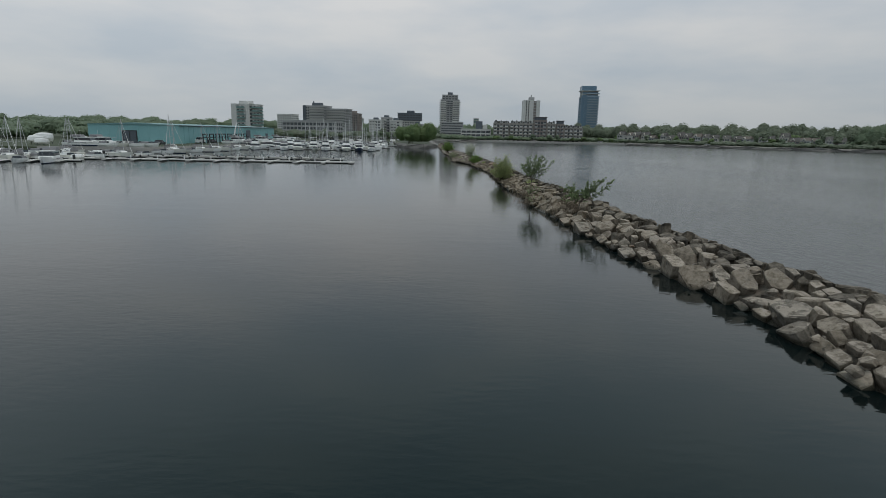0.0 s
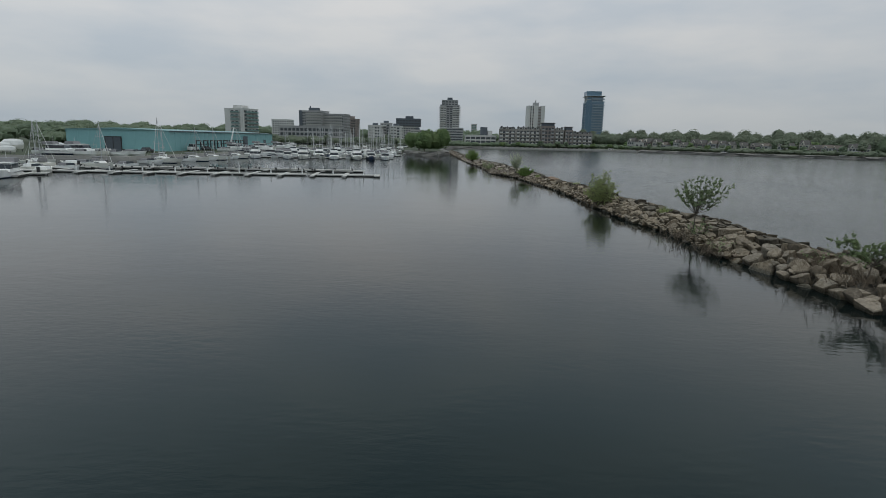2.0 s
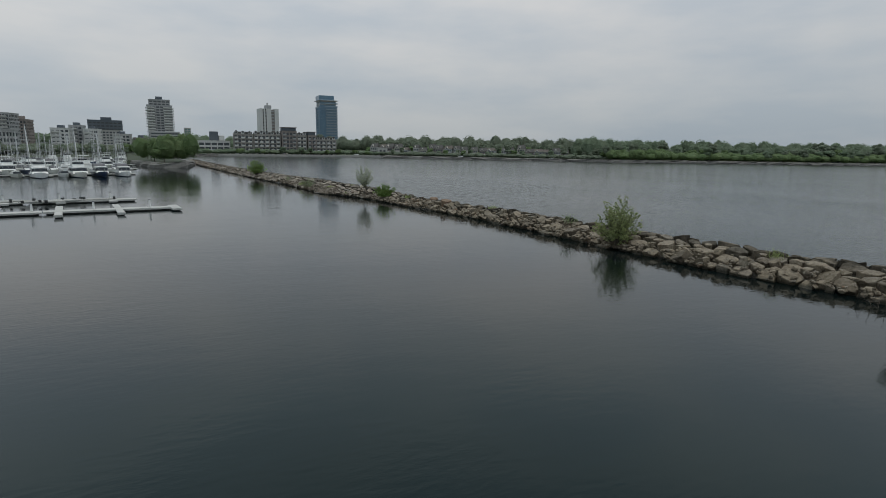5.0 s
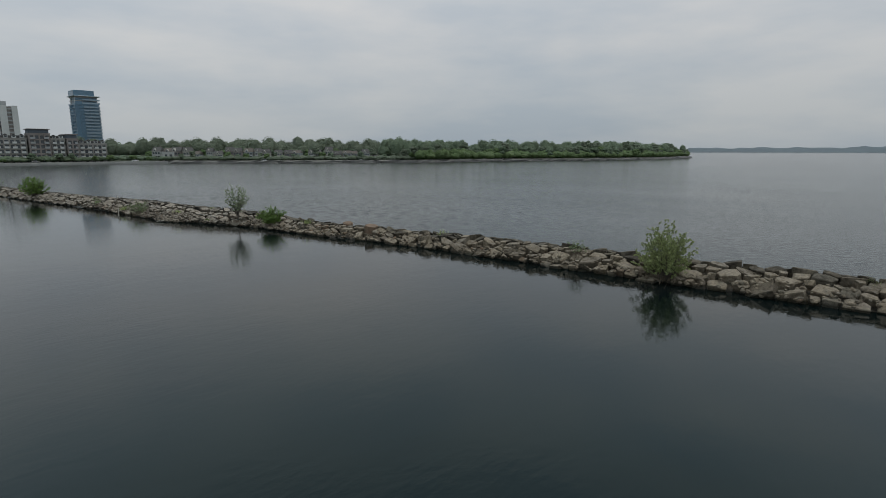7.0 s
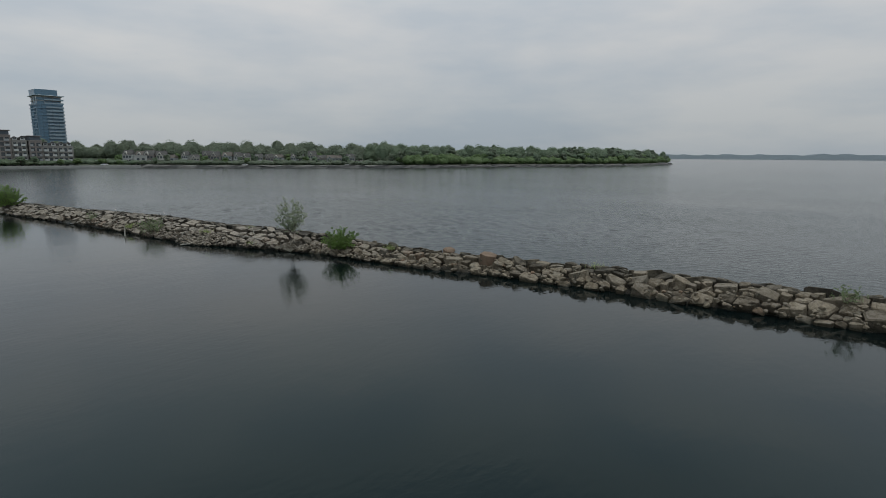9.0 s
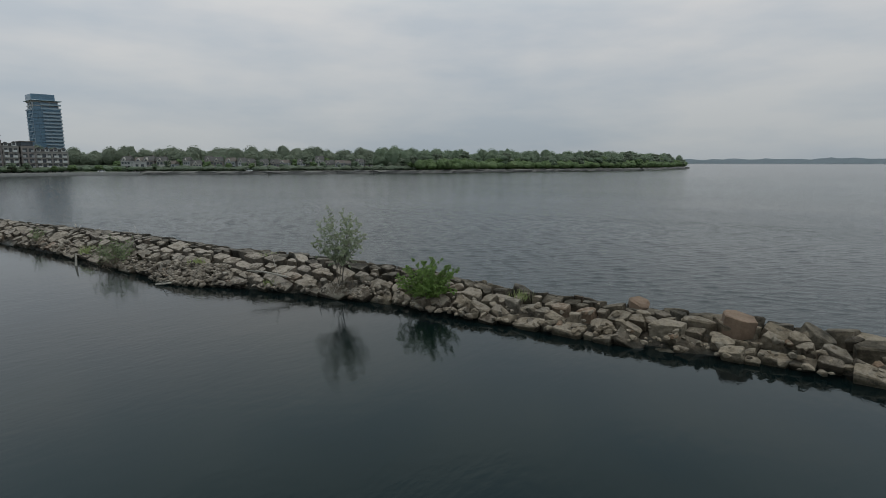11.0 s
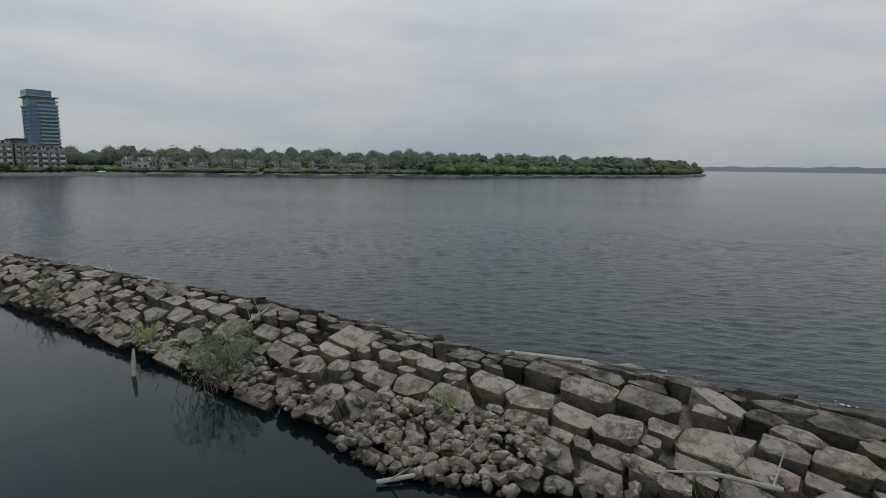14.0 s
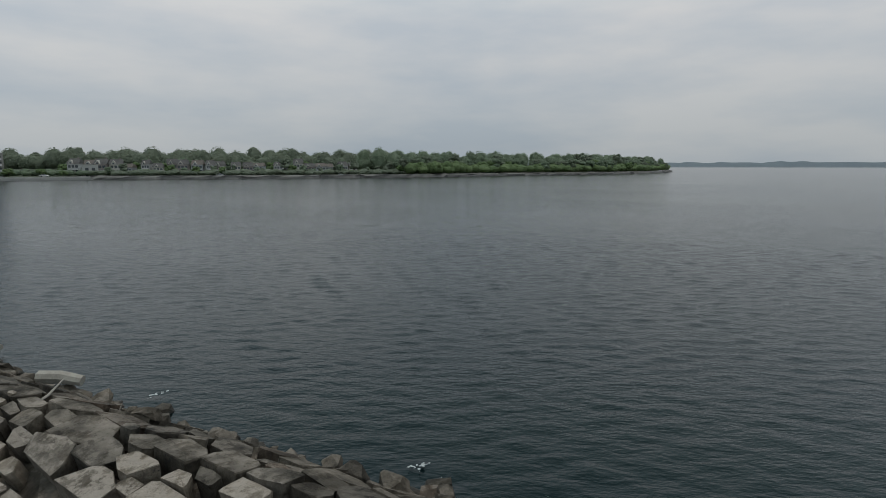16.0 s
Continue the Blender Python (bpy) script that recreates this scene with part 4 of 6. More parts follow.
for k in range(26):
    s = -(k * 2.8 + rng.uniform(3, 7))
    copy_thing(boom, pose(-27.5 + ca * s + 0.3, 144.2 + sa * s - 0.5 + rng.uniform(-0.3, 0.3), 0.34, 0, 0, SLOPE + rng.choice((150, 168, 180, 192, 205)) + rng.normal(0, 4)))


# ---- boats ----
def hull(length, beam, free, sheer, bow_full=0.55, stations=12):
    """A hull shell with its bow towards -y: keel below the water, deck closed."""
    bm = bmesh.new()
    rows = []
    for i in range(stations):
        f = i / (stations - 1)
        half = beam / 2 * (min(1.0, (f / bow_full) ** 0.62) if f < bow_full else 1 - 0.10 * ((f - bow_full) / (1 - bow_full)) ** 2)
        half = max(half, 0.03)
        top = free + sheer * (1 - f) ** 2
        y = -length / 2 + length * f
        rake = 0.9 * (1 - min(1, f / 0.25))
        rows.append([bm.verts.new(p) for p in ((-half, y - rake * 0.6, top), (-half * 0.93, y, 0.25 * free), (-half * 0.55, y + rake * 0.4, -0.35), (half * 0.55, y + rake * 0.4, -0.35), (half * 0.93, y, 0.25 * free), (half, y - rake * 0.6, top))])
    for a, b in zip(rows, rows[1:]):
        for k in range(5):
            bm.faces.new((a[k], a[k + 1], b[k + 1], b[k]))
        bm.faces.new((a[5], a[0], b[0], b[5]))
    bm.faces.new(rows[-1])
    bm.faces.new(rows[0][::-1])
    bmesh.ops.recalc_face_normals(bm, faces=bm.faces)
    return bm


def frustum(x0, y0, x1, y1, z0, z1, in_x=0.1, in_f=0.2, in_b=0.1):
    bm = bmesh.new()
    v = [bm.verts.new(p) for p in ((x0, y0, z0), (x1, y0, z0), (x1, y1, z0), (x0, y1, z0), (x0 + in_x, y0 + in_f, z1), (x1 - in_x, y0 + in_f, z1), (x1 - in_x, y1 - in_b, z1), (x0 + in_x, y1 - in_b, z1))]
    for f in ((3, 2, 1, 0), (4, 5, 6, 7), (0, 1, 5, 4), (1, 2, 6, 5), (2, 3, 7, 6), (3, 0, 4, 7)):
        bm.faces.new([v[i] for i in f])
    bmesh.ops.bevel(bm, geom=list(bm.edges), offset=0.05, segments=1, affect="EDGES")
    return bm


def motor_cruiser(label, length, beam, paint, canvas, fly=True):
    b = thing("motor_cruiser", label, "motor boat", group="moored boats")
    h = part("hull", hull(length, beam, 0.9, 0.5), paint, b)
    part("rub_rail", boxes(((-beam / 2 - 0.03, -length * 0.05, 0.74), (beam / 2 + 0.03, length / 2, 0.84))), CANVAS_GREY, h)
    part("boot_stripe", hull(length * 0.985, beam * 0.965, 0.12, 0.02), NAVY_HULL, h)
    c = part("cabin", frustum(-beam * 0.42, -length * 0.24, beam * 0.42, length * 0.34, 0.85, 2.25, 0.2, 1.1, 0.1), WHITE_HULL, b)
    part("window", frustum(-beam * 0.425 + 0.06, -length * 0.235 + 0.35, beam * 0.425 - 0.06, length * 0.33, 1.35, 2.12, 0.11, 0.5, 0.05), DARK_GLASS, c, "dark tinted cabin windows")
    part("cabin_roof", boxes(((-beam * 0.38, -length * 0.15, 2.25), (beam * 0.38, length * 0.38, 2.36)), bevel=0.04), WHITE_HULL, c)
    if fly:
        f = part("flybridge", frustum(-beam * 0.33, -length * 0.06, beam * 0.33, length * 0.28, 2.36, 3.05, 0.05, 0.35, 0.0), WHITE_HULL, b)
        part("windscreen", frustum(-beam * 0.30, -length * 0.045, beam * 0.30, length * 0.02, 3.05, 3.45, 0.05, 0.25, 0.0), DARK_GLASS, f)
        part("bimini", boxes(((-beam * 0.33, length * 0.02, 4.35), (beam * 0.33, length * 0.28, 4.45)), bevel=0.04), canvas, f)
        for x in (-beam * 0.31, beam * 0.31):
            for y in (length * 0.03, length * 0.27):
                bm = bmesh.new()
                add_tube(bm, [(x, y, 3.0), (x, y, 4.36)], [0.03, 0.03], 5)
                part("pole", bm, ALUMINIUM, f)
    else:
        part("canopy", frustum(-beam * 0.4, length * 0.12, beam * 0.4, length * 0.42, 2.3, 3.0, 0.15, 0.3, 0.15), canvas, b)
    bm = bmesh.new()
    pts = [(s * beam * 0.47 * k, -length * (0.18 + 0.30 * (1 - k)), 2.3 - 0.2 * k) for s, k in ((-1, 1), (-1, 0.6), (0, 0.05), (1, 0.6), (1, 1))]
    add_tube(bm, pts, [0.03] * 5, 5)
    for p in pts:
        add_tube(bm, [(p[0], p[1], 1.2), p], [0.02, 0.02], 4)
    part("bow_rail", bm, ALUMINIUM, b)
    bm = bmesh.new()
    add_tube(bm, [(0, length * 0.2, 2.3), (0, length * 0.2, 5.6 if fly else 4.2)], [0.04, 0.015], 5)
    part("antenna", bm, WHITE_HULL, b)
    return b


def sailing_yacht(label, length, beam, mast_h, paint, cover):
    b = thing("sailing_yacht", label, "sailboat", group="moored boats")
    h = part("hull", hull(length, beam, 0.95, 0.45, 0.7), paint, b)
    part("boot_stripe", hull(length * 0.985, beam * 0.96, 0.14, 0.02, 0.7), NAVY_HULL, h)
    c = part("coachroof", frustum(-beam * 0.3, -length * 0.2, beam * 0.3, length * 0.14, 0.95, 1.5, 0.12, 0.7, 0.1), WHITE_HULL, b)
    part("window", frustum(-beam * 0.305, -length * 0.12, beam * 0.305, length * 0.1, 1.12, 1.3, 0.04, 0.2, 0.05), DARK_GLASS, c)
    part("sprayhood", frustum(-beam * 0.3, length * 0.12, beam * 0.3, length * 0.24, 1.2, 1.95, 0.15, 0.4, 0.05), cover, b)
    bm = bmesh.new()
    add_tube(bm, [(0, -length * 0.1, 0.9), (0, -length * 0.1, mast_h)], [0.09, 0.06], 7)
    m = part("mast", bm, ALUMINIUM, b)
    bm = bmesh.new()
    for z in (mast_h * 0.42, mast_h * 0.7):
        add_tube(bm, [(-0.9, -length * 0.1, z), (0.9, -length * 0.1, z)], [0.04, 0.04], 4)
    part("spreader", bm, ALUMINIUM, m)
    bm = bmesh.new()
    add_tube(bm, [(0, -length * 0.1, 2.3), (0, length * 0.3, 2.2)], [0.2, 0.14], 7)
    part("boom", bm, cover, m, "boom with a furled sail under its cover")
    bm = bmesh.new()
    add_tube(bm, [(0, -length * 0.5, 1.4), (0, -length * 0.1, mast_h - 0.4)], [0.05, 0.04], 5)
    part("furled_jib", bm, SHRINK_WRAP, m)
    bm = bmesh.new()
    for p in ((0, length * 0.48, 1.0), (-beam * 0.46, -length * 0.06, 1.0), (beam * 0.46, -length * 0.06, 1.0)):
        add_tube(bm, [p, (0, -length * 0.1, mast_h - 0.1)], [0.025, 0.025], 3)
    part("rigging", bm, ALUMINIUM, m)
    return b


def wrapped_boat(label, length):
    b = thing("stored_boat", label, "boat", group="boats stored ashore")
    part("hull", hull(length, length * 0.3, 1.0, 0.5), CREAM_HULL, b).location.z = 1.3
    bm = bmesh.new()
    rows = []
    for k in range(7):
        f = k / 6
        half, z = length * 0.155 * (0.25 + 0.75 * min(1, f * 2.2)), 4.3 + 0.3 * math.sin(f * 3)
        y = -length / 2 + length * f
        rows.append([bm.verts.new(p) for p in ((-half, y, 2.3), (-half * 0.6, y, z - 0.7), (0, y, z), (half * 0.6, y, z - 0.7), (half, y, 2.3))])
    for a, c in zip(rows, rows[1:]):
        for k in range(4):
            bm.faces.new((a[k], a[k + 1], c[k + 1], c[k]))
    bm.faces.new(rows[0]), bm.faces.new(rows[-1][::-1])
    part("cover", bm, SHRINK_WRAP, b, "white shrink-wrap cover")
    for y in (-length * 0.25, length * 0.25):
        for x in (-1.2, 1.2):
            part("stand", boxes(((x - 0.08, y - 0.08, 0), (x + 0.08, y + 0.08, 1.7))), BLACK_STEEL, b)
    return b


def runabout(label, paint, canvas):
    b = thing("small_boat", label, "motor boat", group="moored boats")
    part("hull", hull(6.4, 2.3, 0.7, 0.35), paint, b)
    part("windscreen", frustum(-0.8, -0.9, 0.8, -0.3, 0.75, 1.3, 0.1, 0.35, 0.0), DARK_GLASS, b)
    part("cover", frustum(-0.95, -0.3, 0.95, 2.6, 0.7, 1.25, 0.2, 0.15, 0.3), canvas, b)
    part("outboard", boxes(((-0.22, 3.1, 0.2), (0.22, 3.6, 1.3)), bevel=0.06), BLACK_STEEL, b)
    return b


FLEET = [motor_cruiser("large white motor cruiser with a flybridge and grey bimini", 10.6, 3.6, WHITE_HULL, CANVAS_GREY), motor_cruiser("white motor cruiser with dark windows and a grey canopy", 9.0, 3.2, WHITE_HULL, CANVAS_GREY, False),
         motor_cruiser("cream flybridge cruiser with a white bimini", 11.0, 3.7, CREAM_HULL, SHRINK_WRAP), motor_cruiser("navy-hulled motor cruiser with a grey canopy", 9.4, 3.2, NAVY_HULL, CANVAS_GREY, False),
         sailing_yacht("white sailing yacht with a bare mast and pale boom cover", 9.6, 3.1, 11.2, WHITE_HULL, SHRINK_WRAP), sailing_yacht("navy sailing yacht with a bare mast and grey cover", 10.4, 3.3, 12.2, NAVY_HULL, CANVAS_GREY),
         sailing_yacht("small cream sailing yacht with a bare mast", 8.2, 2.7, 9.2, CREAM_HULL, CANVAS_GREY), runabout("small white runabout under a grey cover", WHITE_HULL, CANVAS_GREY), runabout("small cream runabout under a pale cover", CREAM_HULL, SHRINK_WRAP)]
placed = set()


def moor(kind, x, y, turn=0.0, z=0.0):
    m = pose(x, y, z, 0, 0, turn)
    if kind in placed:
        copy_thing(FLEET[kind], m)
    else:
        placed.add(kind)
        FLEET[kind].matrix_basis = m


# the front row, bows to the open water, then more rows behind it, all askew to the quay
TILT_ROW = 13.0
for x, dy, k, r in ((-72.4, 1, 0, 1), (-67.0, 2, 7, -3), (-62.2, 0, 1, 2), (-57.6, 0.5, 2, 0), (-52.0, 2.5, 8, 2), (-47.6, 0, 0, -1), (-43.2, 2, 7, 0), (-40.2, 0, 2, 1), (-35.8, 1.5, 3, 0), (-31.0, 0.5, 1, -2)):
    moor(k, x, 202.5 + (x + 77) * 0.235 + dy, TILT_ROW + r)
for row, y in enumerate((220, 236, 254, 272, 291, 311)):
    x = -72 + rng.uniform(0, 3)
    while x < -30 - (row * 0.4):
        kind = int(rng.choice((0, 1, 2, 4, 1, 6, 4, 6, 4, 2, 7, 5)))
        moor(kind, x, y + (x + 77) * 0.235 + rng.normal(0, 0.8), (180 if row % 2 else 0) + TILT_ROW + rng.normal(0, 2))
        x += rng.uniform(3.9, 5.2)
for i, y in enumerate((221.6, 256, 293)):
    dock_run("grey floating dock between moored boats", (-28.5, y - 1 + (48.5) * 0.0, 0), TILT_ROW, 47, [-5.4 * k - 2.6 for k in range(9)], 5.0 if i == 0 else 4.4, 0.9)

# yachts and boats along the quay and the western docks
dock_run("grey floating dock beside moored yachts", (-82, 148, 0), 62, 60, [-6.0 * k - 4 for k in range(9)], 6.5, 1.0, 7.0)
for s, k, side in ((3, 7, 1), (9, 6, 1), (15, 7, 1), (21, 8, 1), (27, 7, 1), (33, 6, 1), (39, 8, 1), (45, 7, 1), (51, 1, 1), (3, 7, -1), (9, 8, -1), (15, 6, -1), (21, 8, -1), (27, 7, -1), (33, 1, -1), (39, 7, -1), (45, 8, -1), (51, 6, -1)):
    c, sn = math.cos(radians(62)), math.sin(radians(62))
    px, py = -82 - c * s, 148 - sn * s
    moor(k, px + sn * side * 5.6, py - c * side * 5.6, 62 if side > 0 else 242)
for x, y, k, r in ((-84.5, 168, 4, 8), (-82, 158.5, 7, 20), (-81.5, 176, 8, 10), (-90, 147, 7, 75), (-99, 144, 6, 80), (-108, 146, 7, 85), (-94, 138, 8, 78), (-104, 135, 7, 82), (-113, 138, 6, 80), (-120, 143, 1, 88), (-130, 145, 7, 85), (-76, 190, 7, 5), (-76.5, 215, 1, 88), (-76, 232, 0, 92), (-75.5, 247, 6, 86), (-75.5, 262, 2, 90), (-75, 280, 4, 90)):
    moor(k, x, y, r)
dock_run("grey floating dock with small yachts", (-78, 118, 0), 20, 46, [-5.0 * k - 3 for k in range(9)], 6.0, 0.9, 6.0)
for k in range(17):
    s = 2.0 + 2.6 * k
    c, sn = math.cos(radians(20)), math.sin(radians(20))
    side = 1 if k % 2 else -1
    moor(int(rng.choice((7, 8, 7, 6, 7, 8, 1))), -78 - c * s + sn * side * 5, 118 - sn * s - c * side * 5, 20 + (0 if side > 0 else 180) + rng.normal(0, 3))
stored = wrapped_boat("white shrink-wrapped boat on stands ashore", 9.0)
stored.matrix_basis = pose(-129, 176, LAND_TOP, 0, 0, 75) @ Matrix.Diagonal((0.75, 0.75, 0.75, 1))
for x, y, r, s in ((-124, 166, 80, 0.8), (-136, 182, 70, 0.6), (-143, 172, 78, 0.6), (-118, 160, 85, 0.6), (-150, 180, 70, 0.6), (-131, 158, 90, 0.7), (-108, 164, 80, 0.5), (-141, 190, 80, 0.8), (-156, 164, 85, 0.5), (-90, 246, 85, 0.45), (-88, 300, 80, 0.55), (-90, 312, 85, 0.55), (-160, 176, 85, 0.6), (-126, 190, 60, 0.7)):
    copy_thing(stored, pose(x, y, LAND_TOP, 0, 0, r) @ Matrix.Diagonal((s, s, s, 1)))
yard = [(-91 - 4.4 * (k % 5) + rng.normal(0, 0.6), 160 + 6.2 * (k // 5) + rng.normal(0, 0.6)) for k in range(10)]
for k, (x, y) in enumerate(yard):
    moor((7, 8, 7, 1, 7)[k % 5], x, y, 80 + rng.normal(0, 6), LAND_TOP + 0.34)
for k in range(10):
    moor((7, 6, 8, 7, 6)[k % 5], lin(-82.5, -76.2, k / 9) + rng.normal(0, 0.4), 158 + k * 4.6 + rng.normal(0, 0.5), 84 + rng.normal(0, 5))
for k in range(9):
    moor((7, 1, 8)[k % 3], -85.5 + rng.normal(0, 0.5), 214 + k * 8.5, 88 + rng.normal(0, 5), LAND_TOP + 0.34)

# ---- trees and shrubs ----
def leaf_cards(points, size, outward=None):
    """Small folded leaves at many points, as raw vertices and faces."""
    vs, fs = [], []
    for k, p in enumerate(points):
        a = Vector(rng.normal(0, 1, 3)).normalized()
        b = a.orthogonal().normalized()
        if outward is not None:                       # leaf sprays that lie along the crown's skin
            b = (a.cross(outward[k]) + 0.35 * b).normalized()
            a = b.orthogonal().normalized() if abs(a.dot(b)) > 0.9 else (outward[k].cross(b) + 0.3 * a).normalized()
        c = a.cross(b)
        s = size * rng.uniform(0.6, 1.3)
        p = Vector(p)
        o = len(vs)
        vs += [p - a * s, p + b * s * 0.42 + c * s * 0.12, p + a * s, p - b * s * 0.42 + c * s * 0.12]
        fs += [(o, o + 1, o + 2), (o, o + 2, o + 3)]
    return vs, fs


def on_mound(y, w, up=0.0):
    p = mound(y, w)
    return (float(p[0]), float(p[1]), float(p[2]) + up)


def over_x(x, y, up=-0.1):
    return on_mound(y, x - float(edge_x(y)), up)


def airy(name, label, at, tips, leaf, twigs=7, twig_len=0.4, leaves=7, leaf_size=0.09, fork=None, radius=0.03, brush=80, brush_r=0.9, bare=0.3, category="tree", spread=0.03, shared=0):
    """A plant of slender limbs from its foot, or from a fork on one trunk, to given tips; leaves sit along short twigs with gaps between."""
    s = thing(name, label, category, at)
    bm, pts = bmesh.new(), []
    if fork:
        fork = Vector(fork)
        add_tube(bm, [(0, 0, -0.3), fork * 0.5 + Vector((0.06, -0.04, 0)), fork], [radius * 2.3, radius * 2.0, radius * 1.6], 7)
    lower = []
    for k in range(shared):                      # a few stems rise from the foot before they branch
        group = [Vector(t) for t in tips[k::shared]]
        knee = sum(group, Vector()) / len(group) * 0.34 + Vector((0.25 * math.cos(k * 2.4), 0.25 * math.sin(k * 2.4), 0))
        add_tube(bm, [(knee.x * 0.15, knee.y * 0.15, -0.2), knee * 0.5 + Vector(rng.normal(0, 0.04, 3)), knee], [radius * 2.0, radius * 1.7, radius * 1.3], 6)
        lower.append(knee)
    for k_tip, tip in enumerate(tips):
        tip = Vector(tip)
        root = fork if fork else lower[k_tip % shared] if shared else Vector((tip.x * 0.06, tip.y * 0.06, -0.2))
        span = (tip - root).length
        bend = Vector(rng.normal(0, 0.05 * span, 3)) + Vector((0, 0, 0.05 * span if not fork else -0.06 * span))
        line = [root, root.lerp(tip, 0.35) + bend, root.lerp(tip, 0.7) + bend * 0.7, tip]
        add_tube(bm, line, [radius, radius * 0.75, radius * 0.45, radius * 0.16], 5)
        for k in range(twigs):
            f = bare + (1 - bare) * (k + rng.random()) / twigs
            i = min(2, int(f * 3))
            q = line[i].lerp(line[i + 1], f * 3 - i)
            v = Vector(rng.normal(0, 1, 3)).normalized() + (tip - root).normalized() * 0.9
            v = v.normalized() * twig_len * rng.uniform(0.5, 1.2) * (1.15 - 0.5 * f)
            add_tube(bm, [q, q + v * 0.55 + Vector((0, 0, 0.02)), q + v], [radius * 0.28, radius * 0.18, 0.003], 3)
            pts += [q + v * rng.uniform(0.15, 1.08) + Vector(rng.normal(0, spread, 3)) for _ in range(leaves)]
    part("trunk" if fork else "stem", bm, BARK, s)
    part("crown" if fork else "foliage", data_mesh("foliage", *leaf_cards(pts, leaf_size), leaf), leaf, s)
    if brush:
        bm = bmesh.new()
        for _ in range(brush):
            a, r = rng.uniform(0, math.tau), abs(rng.normal(0, brush_r))
            q = Vector((math.cos(a) * r, math.sin(a) * r, -0.15))
            d = Vector((rng.normal(0, 0.5), rng.normal(0, 0.5), 1)).normalized() * rng.uniform(0.25, 0.9)
            add_tube(bm, [q, q + d * 0.6, q + d + Vector(rng.normal(0, 0.1, 3))], [0.014, 0.010, 0.004], 3)
        tagged(part("brushwood", bm, TWIG, s, "dry brown twigs round the foot"), kind="stuff")
    return s


def dome_tips(n, high, wide, peak=0.5, low=0.25, ragged=0.12):
    """Limb tips over a rounded crown, ragged in height, spread by the golden angle."""
    res = []
    for k in range(n):
        a, f = k * 2.399 + rng.normal(0, 0.2), math.sqrt((k + 0.5) / n)
        r = wide * f * rng.uniform(0.8, 1.1)
        res.append((math.cos(a) * r, math.sin(a) * r, high * (low + (1 - low) * (1 - f * f) ** peak) * rng.uniform(1 - 2 * ragged, 1 + ragged)))
    return res


def across_tips(side, places, deep):
    """Limb tips from (out along side, up) pairs, each doubled with some depth."""
    res = []
    for u, z in places:
        for _ in range(2):
            d = rng.normal(0, deep)
            res.append((side[0] * u - side[1] * d + rng.normal(0, 0.15), side[1] * u + side[0] * d + rng.normal(0, 0.15), z + rng.normal(0, 0.12)))
    return res


airy("sapling", "leaning sapling with sparse young leaves among the stones", over_x(12.0, 51.6), across_tips((0.86, -0.5), ((2.7, 2.65), (2.2, 2.95), (1.6, 2.6), (1.0, 2.2), (0.4, 1.8), (-0.7, 2.0), (-1.4, 1.9), (-0.4, 1.2)), 0.35), LEAF, 11, 0.5, 14, 0.10, (0.2, -0.1, 0.7), 0.02, 260, 1.3)
airy("sapling", "umbrella-crowned sapling with a bare trunk among the stones", over_x(9.8, 66.9), across_tips((0.69, -0.72), ((-1.5, 3.4), (-1.3, 4.1), (-0.6, 4.3), (0.1, 4.55), (0.8, 4.6), (1.5, 4.55), (2.3, 4.65), (2.3, 4.1), (1.5, 3.7), (0.7, 3.7), (-0.6, 3.5)), 0.5), LEAF, 11, 0.45, 14, 0.095, (0.12, -0.14, 1.85), 0.024, 320, 1.3, 0.3)
airy("bush", "foot shoots with young leaves under the umbrella sapling", over_x(10.1, 66.4), dome_tips(9, 1.4, 1.3), LEAF, 5, 0.35, 7, 0.08, None, 0.014, 0, category="shrub")
airy("bush", "dense yellow-green leafy bush with upright fanning stems", over_x(8.35, 87.6), dome_tips(84, 4.0, 2.1, 0.8, 0.3, 0.17), LEAF_YELLOW, 10, 0.36, 12, 0.085, None, 0.02, 200, 1.2, 0.25, "shrub")
airy("sapling", "slender many-stemmed sapling with small pale leaves", over_x(4.6, 138.0, 0.0), dome_tips(24, 4.6, 1.7, 0.6, 0.55, 0.13), LEAF_PALE, 12, 0.6, 11, 0.088, None, 0.014, 90, 0.7, 0.12, "tree", 0.04, 4)
airy("bush", "bright green leafy bush spreading over the stones", over_x(5.85, 132.6), dome_tips(60, 1.95, 1.85, 0.5, 0.32, 0.24), LEAF_BRIGHT, 9, 0.34, 13, 0.085, None, 0.012, 60, 0.9, 0.2, "shrub")
airy("bush", "thin willow bush with pale seed tufts among the stones", over_x(0.6, 157.6), dome_tips(40, 2.0, 1.7, 0.6, 0.35, 0.16), LEAF, 9, 0.38, 9, 0.05, None, 0.010, 150, 0.8, 0.25, "shrub")
airy("bush", "low sparse bush with yellowish leaves", over_x(0.35, 173.0), dome_tips(10, 1.3, 0.8), LEAF, 6, 0.3, 7, 0.06, None, 0.012, 60, 0.5, category="shrub")
airy("bush", "compact dark green bush on the far stones", over_x(-1.5, 199.0), dome_tips(60, 3.5, 2.5, 0.6, 0.3, 0.14), LEAF_BRIGHT, 8, 0.5, 9, 0.15, None, 0.025, 60, 1.2, 0.2, "shrub")
airy("sapling", "thin bare sapling on the far stones", over_x(-2.6, 219), dome_tips(8, 3.2, 1.0), LEAF, 7, 0.4, 5, 0.08, None, 0.02, 0)
airy("bush", "low dry bush between the stones", over_x(9.4, 94.8), dome_tips(12, 1.3, 0.9), LEAF, 6, 0.3, 7, 0.06, None, 0.012, 90, 0.6, category="shrub")
